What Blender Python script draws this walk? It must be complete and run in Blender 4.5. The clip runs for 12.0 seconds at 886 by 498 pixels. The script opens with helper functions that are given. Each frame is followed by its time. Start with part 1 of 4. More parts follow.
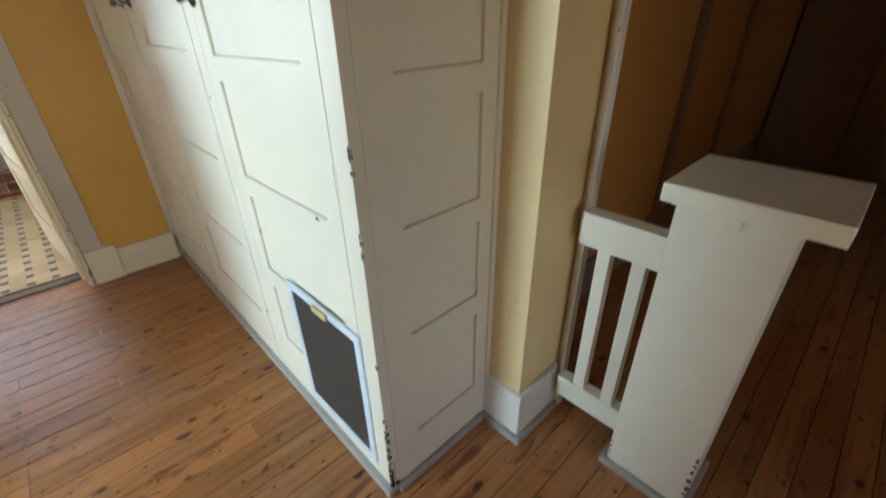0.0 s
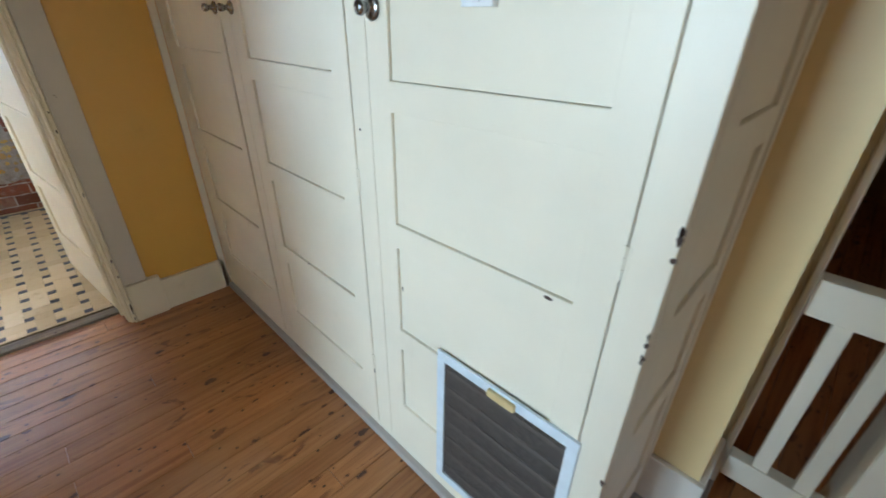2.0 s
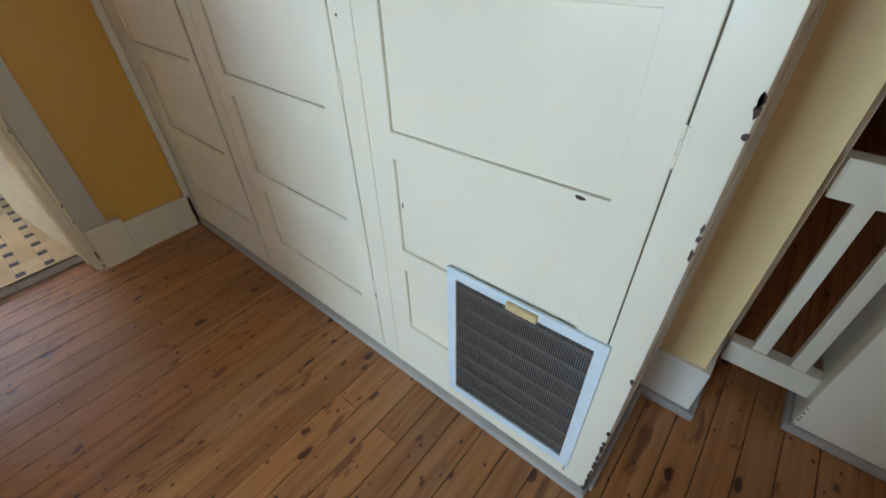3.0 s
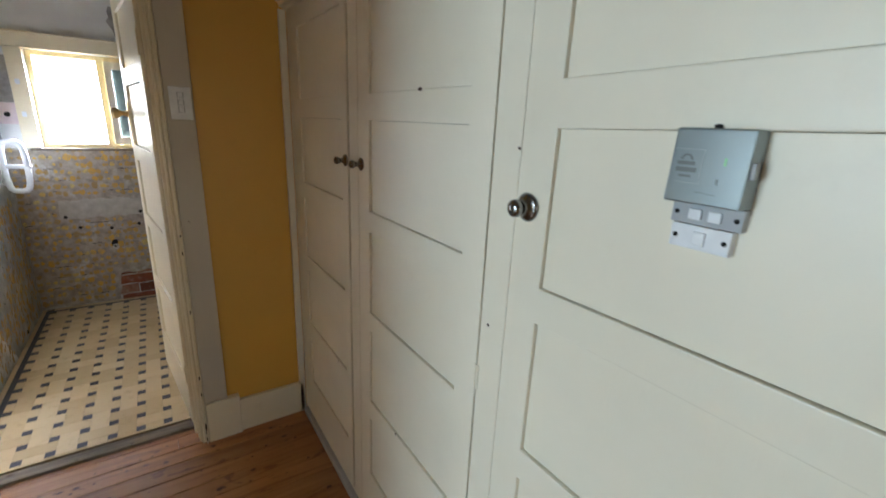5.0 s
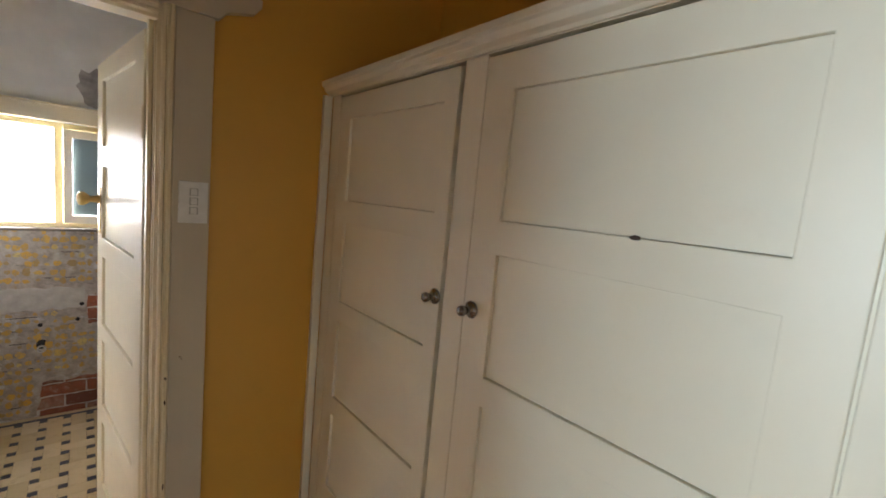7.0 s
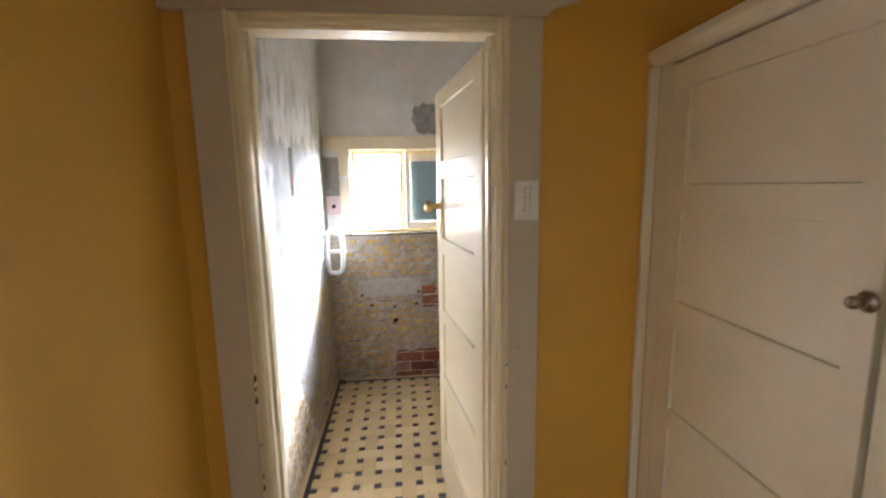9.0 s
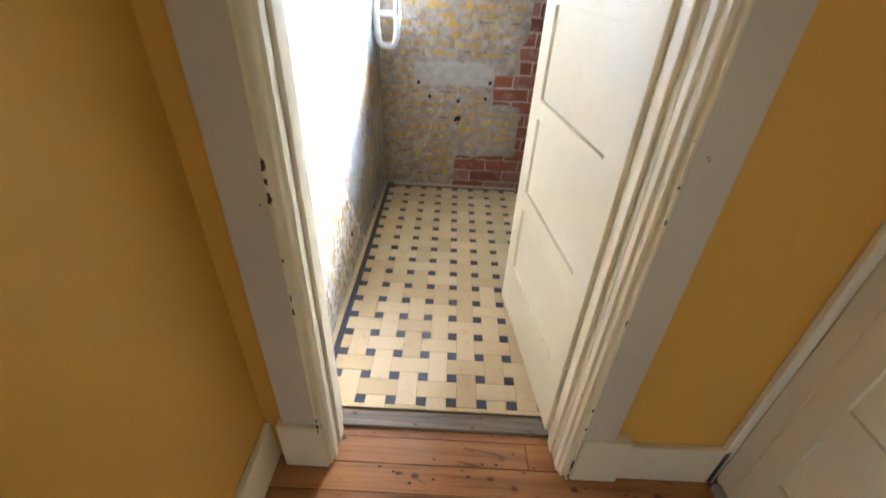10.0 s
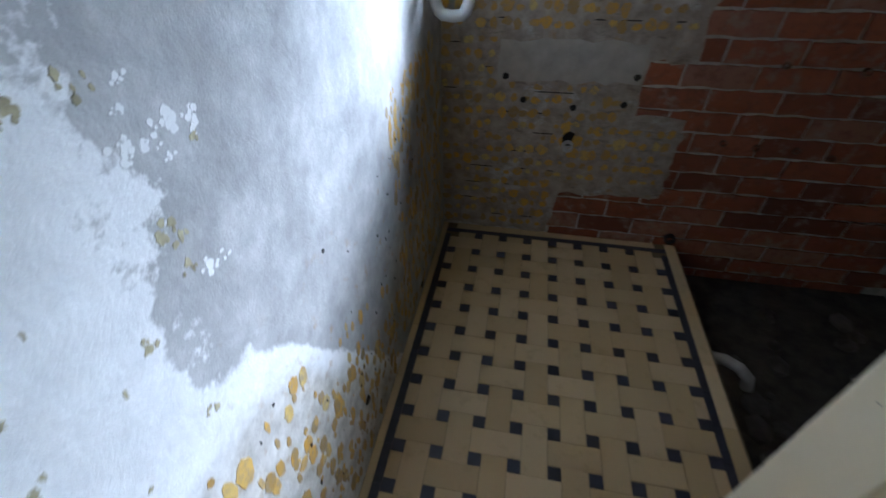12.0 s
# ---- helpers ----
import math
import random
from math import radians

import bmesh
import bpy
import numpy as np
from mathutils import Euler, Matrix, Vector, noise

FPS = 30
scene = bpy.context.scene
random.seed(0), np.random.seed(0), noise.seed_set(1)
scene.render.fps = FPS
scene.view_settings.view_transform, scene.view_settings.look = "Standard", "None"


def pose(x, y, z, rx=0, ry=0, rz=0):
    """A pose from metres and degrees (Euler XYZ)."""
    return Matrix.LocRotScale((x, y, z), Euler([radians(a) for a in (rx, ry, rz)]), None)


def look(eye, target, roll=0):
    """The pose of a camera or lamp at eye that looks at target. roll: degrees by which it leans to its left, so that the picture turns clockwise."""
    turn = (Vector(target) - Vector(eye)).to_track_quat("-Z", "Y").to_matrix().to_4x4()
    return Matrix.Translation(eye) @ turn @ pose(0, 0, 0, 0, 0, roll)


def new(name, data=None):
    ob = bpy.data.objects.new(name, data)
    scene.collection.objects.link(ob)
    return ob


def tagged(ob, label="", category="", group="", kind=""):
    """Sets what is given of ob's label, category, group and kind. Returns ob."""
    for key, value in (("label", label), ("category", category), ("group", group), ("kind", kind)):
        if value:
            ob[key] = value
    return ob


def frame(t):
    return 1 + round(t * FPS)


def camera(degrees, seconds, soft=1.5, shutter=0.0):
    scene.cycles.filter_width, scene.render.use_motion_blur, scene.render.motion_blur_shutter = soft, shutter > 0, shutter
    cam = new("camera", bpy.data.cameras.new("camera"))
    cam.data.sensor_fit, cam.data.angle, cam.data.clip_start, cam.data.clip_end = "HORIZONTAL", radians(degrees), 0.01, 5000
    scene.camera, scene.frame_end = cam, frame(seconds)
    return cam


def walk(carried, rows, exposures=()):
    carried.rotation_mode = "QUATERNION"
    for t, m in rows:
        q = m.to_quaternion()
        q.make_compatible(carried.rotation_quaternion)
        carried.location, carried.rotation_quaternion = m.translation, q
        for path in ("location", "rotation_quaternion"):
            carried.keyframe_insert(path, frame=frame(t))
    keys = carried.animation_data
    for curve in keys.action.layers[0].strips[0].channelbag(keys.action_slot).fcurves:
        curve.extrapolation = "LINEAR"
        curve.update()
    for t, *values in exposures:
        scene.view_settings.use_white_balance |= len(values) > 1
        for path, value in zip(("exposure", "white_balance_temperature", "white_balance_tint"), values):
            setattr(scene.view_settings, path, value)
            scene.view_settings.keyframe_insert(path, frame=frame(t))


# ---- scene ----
cam = camera(92.7, 12.0, soft=1.6, shutter=0.3)
PATH = [
    (0, (0.31, 0.185, 1.297), (1.505, 1.449, 0.309), -1.1),
    (0.5, (0.279, 0.286, 1.205), (1.378, 1.348, -0.084), -1.8),
    (1, (0.117, 0.348, 1.226), (1.421, 1.224, -0.012), 2.5),
    (1.5, (0.062, 0.491, 1.3), (1.497, 1.49, 0.329), 4.8),
    (2, (0.13, 0.73, 1.319), (1.385, 1.955, 0.358), 0.9),
    (2.5, (0.138, 0.813, 1.274), (1.331, 1.874, 0.068), -2.0),
    (2.7, (0.125, 0.823, 1.242), (1.287, 1.807, -0.054), -1.9),
    (4.3, (0.205, 0.902, 1.396), (1.488, 2.231, 0.628), 4.4),
    (4.5, (0.21, 0.932, 1.426), (1.416, 2.362, 0.718), 4.3),
    (5, (0.203, 1.006, 1.459), (1.29, 2.588, 0.894), 2.7),
    (5.5, (0.116, 1.152, 1.502), (1.424, 2.613, 1.108), 1.1),
    (6, (0.132, 1.33, 1.517), (1.54, 2.694, 1.121), 4.5),
    (6.5, (0.13, 1.486, 1.535), (1.406, 2.993, 1.217), 4.8),
    (6.7, (0.11, 1.522, 1.544), (1.427, 3.006, 1.293), 5.9),
    (8.3, (0.011, 1.689, 1.607), (0.81, 3.519, 1.496), 1.0),
    (8.5, (-0.008, 1.698, 1.594), (0.637, 3.587, 1.467), 0.4),
    (9, (-0.059, 1.708, 1.538), (0.139, 3.675, 1.24), -0.9),
    (9.5, (-0.107, 1.832, 1.43), (-0.143, 3.718, 0.763), 2.3),
    (10, (-0.161, 2.216, 1.299), (-0.165, 3.879, 0.189), 2.9),
    (10.5, (-0.165, 2.515, 1.215), (-0.237, 3.99, -0.134), 4.4),
    (11, (-0.163, 2.802, 1.234), (-0.45, 4.247, -0.118), -2.0),
    (11.5, (-0.226, 3.123, 1.225), (-0.287, 4.649, -0.067), 3.3),
    (12, (-0.293, 3.401, 1.212), (-0.597, 4.889, -0.089), -1.2),
]
walk(cam, [(t, look(eye, target, roll)) for t, eye, target, roll in PATH],
     exposures=[(0, 3.94, 5850, 11), (2.5, 3.5, 5700, 14), (4.5, 3.14, 6050, 15), (5.5, 3.03, 6150, 17), (6.5, 3.2, 6400, 19), (8.5, 3.5, 6600, 19), (9.5, 3.8, 6250, 17), (10.5, 3.98, 5750, 14),
                (11, 3.12, 5700, 14), (11.5, 2.14, 5450, 13), (12, 1.75, 5450, 12)])

# ---- light and exposure ----
world = bpy.data.worlds.new("sky")
scene.world = world
world.use_nodes = True
wn = world.node_tree
sky = wn.nodes.new("ShaderNodeTexSky")
sky.sky_type, sky.sun_disc = "NISHITA", False
sky.sun_elevation, sky.sun_rotation = radians(25), radians(30)
wn.links.new(sky.outputs[0], wn.nodes["Background"].inputs[0])
wn.nodes["Background"].inputs[1].default_value = 0.05


def area_light(name, m, w, h, watts, colour, spread=180):
    d = bpy.data.lights.new(name, "AREA")
    d.shape, d.size, d.size_y, d.energy, d.color = "RECTANGLE", w, h, watts, colour
    d.spread = radians(spread)
    ob = new(name, d)
    ob.matrix_world = m
    return ob


# bright sky beyond the bathroom window, the side room's window opposite the cupboard
area_light("window_sky", look((1.42, 7.0, 2.46), (0.10, 5.0, 1.50)), 1.4, 1.50, 315, (0.80, 0.91, 1.0))
area_light("side_room_window_sky", look((-3.20, 1.50, 1.45), (0.7, 1.45, 1.25)), 1.0, 1.25, 11.2, (0.71, 0.93, 1.0))
# Added warm fill for the cupboard's end panel, from an unseen south opening.
area_light("south_window_sky", look((0.05, -2.50, 1.1), (0.05, 0.0, 1.1)), 1.0, 1.2, 0.72, (1.0, 0.90, 0.74))
# Added weak fill that brightens the far room's north wall.
area_light("far_window_sky", look((2.3, -0.98, 0.95), (2.5, 1.0, 1.10)), 0.8, 1.0, 0.12, (1.0, 0.95, 0.86))
sun = new("sun", bpy.data.lights.new("sun", "SUN"))
sun.data.energy, sun.data.angle, sun.data.color = 5.0, radians(13), (0.88, 0.94, 1.0)
sun.matrix_world = look((1.10, 7.0, 2.75), (0.0, 5.0, 1.55))

# ---- materials ----
def nodes_of(name, rough=0.5, metal=0.0, spec=0.5):
    m = bpy.data.materials.new(name)
    m.use_nodes = True
    nt = m.node_tree
    b = nt.nodes["Principled BSDF"]
    b.inputs["Roughness"].default_value = rough
    b.inputs["Metallic"].default_value = metal
    b.inputs["Specular IOR Level"].default_value = spec
    return m, nt, b


def node(nt, kind, **kw):
    n = nt.nodes.new(kind)
    for k, v in kw.items():
        if k in n.inputs:
            n.inputs[k].default_value = v
    return n


def coords(nt, scale=(1, 1, 1), jitter=0.0, world_space=False):
    """Object or world coordinates, scaled; jitter shifts each object by its random number."""
    if world_space:
        src = nt.nodes.new("ShaderNodeNewGeometry").outputs["Position"]
    else:
        src = nt.nodes.new("ShaderNodeTexCoord").outputs["Object"]
    if jitter:
        info = nt.nodes.new("ShaderNodeObjectInfo")
        mul = nt.nodes.new("ShaderNodeVectorMath")
        mul.operation = "MULTIPLY_ADD"
        comb = nt.nodes.new("ShaderNodeCombineXYZ")
        for i in range(3):
            nt.links.new(info.outputs["Random"], comb.inputs[i])
        nt.links.new(comb.outputs[0], mul.inputs[0])
        mul.inputs[1].default_value = (jitter, jitter * 1.7, jitter * 0.6)
        nt.links.new(src, mul.inputs[2])
        src = mul.outputs[0]
    mp = nt.nodes.new("ShaderNodeMapping")
    mp.inputs["Scale"].default_value = scale
    nt.links.new(src, mp.inputs[0])
    return mp.outputs[0]


def noise_tex(nt, vec, scale, detail=4.0, rough=0.55, distort=0.0):
    n = node(nt, "ShaderNodeTexNoise", Scale=scale, Detail=detail, Roughness=rough, Distortion=distort)
    nt.links.new(vec, n.inputs["Vector"])
    return n.outputs["Fac"]


def ramp(nt, fac, stops):
    r = nt.nodes.new("ShaderNodeValToRGB")
    e = r.color_ramp.elements
    while len(e) < len(stops):
        e.new(0.5)
    for el, (p, c) in zip(e, stops):
        el.position = p
        el.color = (*c, 1) if len(c) == 3 else c
    nt.links.new(fac, r.inputs[0])
    return r.outputs[0]


def mask(nt, fac, lo, hi):
    r = node(nt, "ShaderNodeMapRange")
    r.inputs[1].default_value, r.inputs[2].default_value = lo, hi
    nt.links.new(fac, r.inputs[0])
    return r.outputs[0]


def mix(nt, fac, a, b, blend="MIX"):
    m = nt.nodes.new("ShaderNodeMix")
    m.data_type, m.blend_type = "RGBA", blend
    for s, v in ((m.inputs[0], fac), (m.inputs[6], a), (m.inputs[7], b)):
        if hasattr(v, "is_linked"):
            nt.links.new(v, s)
        elif isinstance(v, (int, float)):
            s.default_value = v
        else:
            s.default_value = (*v, 1)
    return m.outputs[2]


def bump(nt, b, height, strength, dist=0.002):
    n = node(nt, "ShaderNodeBump", Strength=strength, Distance=dist)
    nt.links.new(height, n.inputs["Height"])
    nt.links.new(n.outputs[0], b.inputs["Normal"])


def math_node(nt, op, a, b=None):
    n = nt.nodes.new("ShaderNodeMath")
    n.operation = op
    for s, v in zip(n.inputs, (a, b)):
        if v is None:
            continue
        if hasattr(v, "is_linked"):
            nt.links.new(v, s)
        else:
            s.default_value = v
    return n.outputs[0]


def painted(name, colour, rough=0.4, vary=0.08, dirt=(0.35, 0.27, 0.17), dirty=0.12, relief=0.25, grain=(14, 14, 2.5), chips=0.0):
    """Brushed old gloss paint with faint brush marks, mottled dirt and small chips."""
    m, nt, b = nodes_of(name, rough)
    v = coords(nt, world_space=True)
    big = noise_tex(nt, v, 2.2, 5)
    fine = noise_tex(nt, coords(nt, grain, world_space=True), 9, 5, 0.6)
    dark = tuple(c * (1 - vary) for c in colour)
    lite = tuple(min(1, c * (1 + vary * 0.5)) for c in colour)
    col = ramp(nt, big, [(0.3, dark), (0.7, lite)])
    grime = mask(nt, noise_tex(nt, v, 7.5, 8, 0.68), 0.60, 0.85)
    col = mix(nt, math_node(nt, "MULTIPLY", grime, dirty), col, dirt)
    if chips:
        ch = mask(nt, noise_tex(nt, v, 46, 3, 0.5), 0.80 - chips, 0.81 - chips)
        col = mix(nt, ch, col, (0.14, 0.09, 0.05))
    nt.links.new(col, b.inputs["Base Color"])
    nt.links.new(math_node(nt, "MULTIPLY_ADD", fine, 0.16), b.inputs["Roughness"])
    nt.nodes[-1].inputs[2].default_value = rough - 0.08
    bump(nt, b, fine, relief, 0.0015)
    return m


def board_wood(name, pale, mid, dark, rough=0.33, axis=0):
    """Pine board: grain along one axis, knots, each board of its own tone."""
    m, nt, b = nodes_of(name, rough)
    sc = [22.0, 22.0, 22.0]
    sc[axis] = 1.1
    v = coords(nt, tuple(sc), jitter=7.3)
    grain = noise_tex(nt, v, 1.6, 7, 0.62, 0.6)
    streak = noise_tex(nt, v, 5.5, 4, 0.7)
    info = nt.nodes.new("ShaderNodeObjectInfo")
    col = ramp(nt, grain, [(0.28, dark), (0.47, mid), (0.68, pale)])
    tone = ramp(nt, info.outputs["Random"], [(0.0, (0.80, 0.76, 0.72)), (0.5, (1, 1, 1)), (1.0, (1.10, 1.02, 0.94))])
    col = mix(nt, 1.0, col, tone, "MULTIPLY")
    col = mix(nt, math_node(nt, "MULTIPLY", mask(nt, streak, 0.52, 0.72), 0.28), col, dark)
    wob = math_node(nt, "MULTIPLY_ADD", noise_tex(nt, coords(nt, (38, 38, 38), jitter=11.0), 1.0, 4), 0.16)
    nt.nodes[-1].inputs[2].default_value = -0.08
    smear = noise_tex(nt, coords(nt, tuple(3.2 if k == axis else 10.0 for k in range(3)), jitter=19.0), 1.0, 5, 0.6, 1.6)
    col = mix(nt, math_node(nt, "MULTIPLY", mask(nt, smear, 0.60, 0.655), 0.72), col, (0.11, 0.033, 0.016))
    # knots, then nail holes and small dents
    for along, across, lo, hi, shift, tint in ((4.6, 9.0, 0.120, 0.092, 31.0, (0.045, 0.014, 0.012)), (8.0, 14.0, 0.108, 0.076, 47.0, (0.075, 0.024, 0.014)), (17.0, 24.0, 0.112, 0.080, 61.0, (0.035, 0.015, 0.010))):
        vo = nt.nodes.new("ShaderNodeTexVoronoi")
        vo.inputs["Scale"].default_value = 1.0
        nt.links.new(coords(nt, tuple(along if k == axis else across for k in range(3)), jitter=shift), vo.inputs["Vector"])
        kd = math_node(nt, "ADD", vo.outputs["Distance"], math_node(nt, "MULTIPLY", wob, 1.3))
        col = mix(nt, math_node(nt, "MULTIPLY", mask(nt, kd, lo * 2.0, lo), 0.22), col, dark)
        col = mix(nt, math_node(nt, "MULTIPLY", mask(nt, kd, lo, hi), 0.92), col, tint)
    wv = coords(nt, world_space=True)
    scuff = mask(nt, noise_tex(nt, wv, 3.1, 7, 0.66), 0.52, 0.72)
    col = mix(nt, math_node(nt, "MULTIPLY", scuff, 0.25), col, (0.36, 0.24, 0.15))
    nt.links.new(col, b.inputs["Base Color"])
    r = math_node(nt, "MULTIPLY_ADD", scuff, 0.22)
    nt.nodes[-1].inputs[2].default_value = rough
    nt.links.new(r, b.inputs["Roughness"])
    bump(nt, b, grain, 0.22, 0.001)
    return m


def ochre_wall(name, colour):
    m, nt, b = nodes_of(name, 0.42)
    v = coords(nt, world_space=True)
    big = noise_tex(nt, v, 1.4, 5, 0.6)
    fine = noise_tex(nt, v, 160, 3, 0.6)
    col = ramp(nt, big, [(0.3, tuple(c * 0.90 for c in colour)), (0.7, colour)])
    col = mix(nt, math_node(nt, "MULTIPLY", mask(nt, noise_tex(nt, v, 9, 8, 0.7), 0.58, 0.8), 0.15), col, tuple(c * 0.55 for c in colour))
    nt.links.new(col, b.inputs["Base Color"])
    bump(nt, b, mix(nt, 0.4, fine, noise_tex(nt, v, 22, 4)), 0.35, 0.002)
    return m


def plain(name, colour, rough=0.5, metal=0.0, vary=0.06, scale=30, relief=0.1):
    m, nt, b = nodes_of(name, rough, metal)
    v = coords(nt, world_space=True)
    n = noise_tex(nt, v, scale, 4)
    nt.links.new(ramp(nt, n, [(0.3, tuple(c * (1 - vary) for c in colour)), (0.7, tuple(min(1, c * (1 + vary)) for c in colour))]), b.inputs["Base Color"])
    bump(nt, b, n, relief, 0.001)
    return m


CREAM = painted("cream_gloss_paint", (0.81, 0.752, 0.615), 0.40, chips=0.0)
PALE = painted("pale_cream_trim_paint", (0.83, 0.735, 0.53), 0.38, dirty=0.25, chips=0.03)
DOORPAINT = painted("bathroom_door_cream_paint", (0.80, 0.72, 0.53), 0.33, dirty=0.2, chips=0.02)
TRIM = painted("grey_white_trim_paint", (0.60, 0.535, 0.43), 0.42, dirty=0.2, chips=0.02)
SKIRT = painted("white_skirting_paint", (0.80, 0.76, 0.68), 0.4, dirty=0.3, chips=0.05)
TOE = painted("scuffed_grey_quad_paint", (0.40, 0.37, 0.34), 0.5, dirty=0.7, chips=0.06)
OCHRE = ochre_wall("ochre_yellow_wall_paint", (0.73, 0.405, 0.070))
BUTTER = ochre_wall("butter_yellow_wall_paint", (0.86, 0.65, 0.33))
# Ochre taken darker, so part of the far room's dimness is in the colour.
DIMWALL = ochre_wall("far_room_dimmed_ochre", (0.58, 0.27, 0.06))
# Cream trim of the far room, its shade put into a brown colour.
SHADETRIM = painted("far_room_shaded_trim", (0.25, 0.165, 0.095), 0.35, dirty=0.2)
CEIL = plain("white_ceiling_paint", (0.78, 0.76, 0.72), 0.7)
# Unseen hall ceiling, darkened to cut the light it throws down.
HALLCEIL = plain("darkened_cream_ceiling_paint", (0.50, 0.45, 0.37), 0.7)
FLOORWOOD = board_wood("varnished_pine_boards", (0.45, 0.216, 0.079), (0.375, 0.163, 0.057), (0.212, 0.076, 0.025), 0.33)
SUBFLOOR = plain("dark_underfloor", (0.03, 0.02, 0.015), 0.9)
GREYTIMBER = board_wood("weathered_grey_threshold", (0.27, 0.235, 0.19), (0.18, 0.155, 0.125), (0.08, 0.065, 0.05), 0.7)
DARK = plain("dark_void", (0.012, 0.011, 0.010), 0.9)
CHROME = plain("worn_chrome", (0.27, 0.265, 0.26), 0.26, 1.0)
BRASS = plain("aged_brass", (0.62, 0.45, 0.20), 0.3, 1.0)
WHITEPLASTIC = plain("white_plastic", (0.80, 0.82, 0.84), 0.3)
GREYPLASTIC = plain("grey_plastic", (0.38, 0.40, 0.42), 0.35)
BOXSTEEL = plain("polished_steel_face", (0.27, 0.31, 0.32), 0.30, 0.75, vary=0.03, relief=0.01)
VENTWHITE = plain("blue_white_enamel", (0.66, 0.74, 0.80), 0.3)

# ---- geometry helpers ----
def box(bm, x0, x1, y0, y1, z0, z1):
    vs = [bm.verts.new((x, y, z)) for z in (z0, z1) for y in (y0, y1) for x in (x0, x1)]
    for f in ((0, 2, 3, 1), (4, 5, 7, 6), (0, 1, 5, 4), (2, 6, 7, 3), (0, 4, 6, 2), (1, 3, 7, 5)):
        bm.faces.new([vs[i] for i in f])
    return bm


def boxes(*bs):
    bm = bmesh.new()
    for b in bs:
        box(bm, *b)
    return bm


def grid_frame(us, vs, holes, lo, hi, axis="X"):
    """One plate in cells of the lines us and vs, open at the named cells, drawn out along an axis."""
    bm = bmesh.new()
    def at(u, v, d):
        return {"X": (d, u, v), "Y": (u, d, v)}[axis]
    pts = {}
    def vert(i, j):
        if (i, j) not in pts:
            pts[i, j] = bm.verts.new(at(us[i], vs[j], lo))
        return pts[i, j]
    for i in range(len(us) - 1):
        for j in range(len(vs) - 1):
            if (i, j) not in holes:
                bm.faces.new((vert(i, j), vert(i + 1, j), vert(i + 1, j + 1), vert(i, j + 1)))
    ext = bmesh.ops.extrude_face_region(bm, geom=list(bm.faces))
    up = [g for g in ext["geom"] if isinstance(g, bmesh.types.BMVert)]
    bmesh.ops.translate(bm, verts=up, vec=Vector(at(0, 0, hi - lo)))
    bmesh.ops.dissolve_limit(bm, angle_limit=0.01, verts=bm.verts, edges=bm.edges)
    return bm


def lathe(bm, profile, seg=20, axis="X", at=(0, 0, 0)):
    """Turns (radius, along) pairs round an axis."""
    rings = []
    for r, a in profile:
        ring = []
        for i in range(seg):
            c, s = r * math.cos(2 * math.pi * i / seg), r * math.sin(2 * math.pi * i / seg)
            p = {"X": (a, c, s), "Y": (s, a, c), "Z": (c, s, a)}[axis]
            ring.append(bm.verts.new((p[0] + at[0], p[1] + at[1], p[2] + at[2])))
        rings.append(ring)
    for a, b in zip(rings, rings[1:]):
        for i in range(seg):
            j = (i + 1) % seg
            bm.faces.new((a[i], a[j], b[j], b[i]))
    for ring in (rings[0], rings[-1]):
        if len(set(v.co.to_tuple(6) for v in ring)) > 2:
            bm.faces.new(ring)
    return bm


def prism(bm, outline, lo, hi, axis="Y"):
    """An outline (pairs) drawn out along an axis."""
    def at(p, d):
        return {"X": (d, p[0], p[1]), "Y": (p[0], d, p[1]), "Z": (p[0], p[1], d)}[axis]
    a = [bm.verts.new(at(p, lo)) for p in outline]
    b = [bm.verts.new(at(p, hi)) for p in outline]
    n = len(outline)
    for i in range(n):
        bm.faces.new((a[i], a[(i + 1) % n], b[(i + 1) % n], b[i]))
    bm.faces.new(a[::-1])
    bm.faces.new(b)
    return bm


def tube(bm, pts, r, seg=10):
    pts = [Vector(p) for p in pts]
    rings = []
    for i, p in enumerate(pts):
        d = (pts[min(i + 1, len(pts) - 1)] - pts[max(i - 1, 0)]).normalized()
        u = d.orthogonal().normalized() if not rings else (u - d * u.dot(d)).normalized()
        w = d.cross(u)
        rings.append([bm.verts.new(p + r * (u * math.cos(2 * math.pi * k / seg) + w * math.sin(2 * math.pi * k / seg))) for k in range(seg)])
    for a, b in zip(rings, rings[1:]):
        for k in range(seg):
            bm.faces.new((a[k], a[(k + 1) % seg], b[(k + 1) % seg], b[k]))
    bm.faces.new(rings[0][::-1])
    bm.faces.new(rings[-1])
    return bm


def mesh_of(name, bm, material, bevel=0.0, smooth=False):
    bmesh.ops.recalc_face_normals(bm, faces=bm.faces)
    if bevel:
        bmesh.ops.bevel(bm, geom=[e for e in bm.edges if e.calc_face_angle(0) > 0.6], offset=bevel, segments=2, affect="EDGES", profile=0.6, clamp_overlap=True)
    me = bpy.data.meshes.new(name)
    bm.to_mesh(me)
    bm.free()
    if smooth:
        for p in me.polygons:
            p.use_smooth = True
    me.materials.append(material)
    return me


def thing(name, at, label, category, group="", kind=""):
    ob = new(name)
    ob.empty_display_size = 0.05
    ob.location = at
    return tagged(ob, label, category, group, kind)


def origin(ob):
    o = Vector((0, 0, 0))
    while ob:
        o += ob.location
        ob = ob.parent
    return o


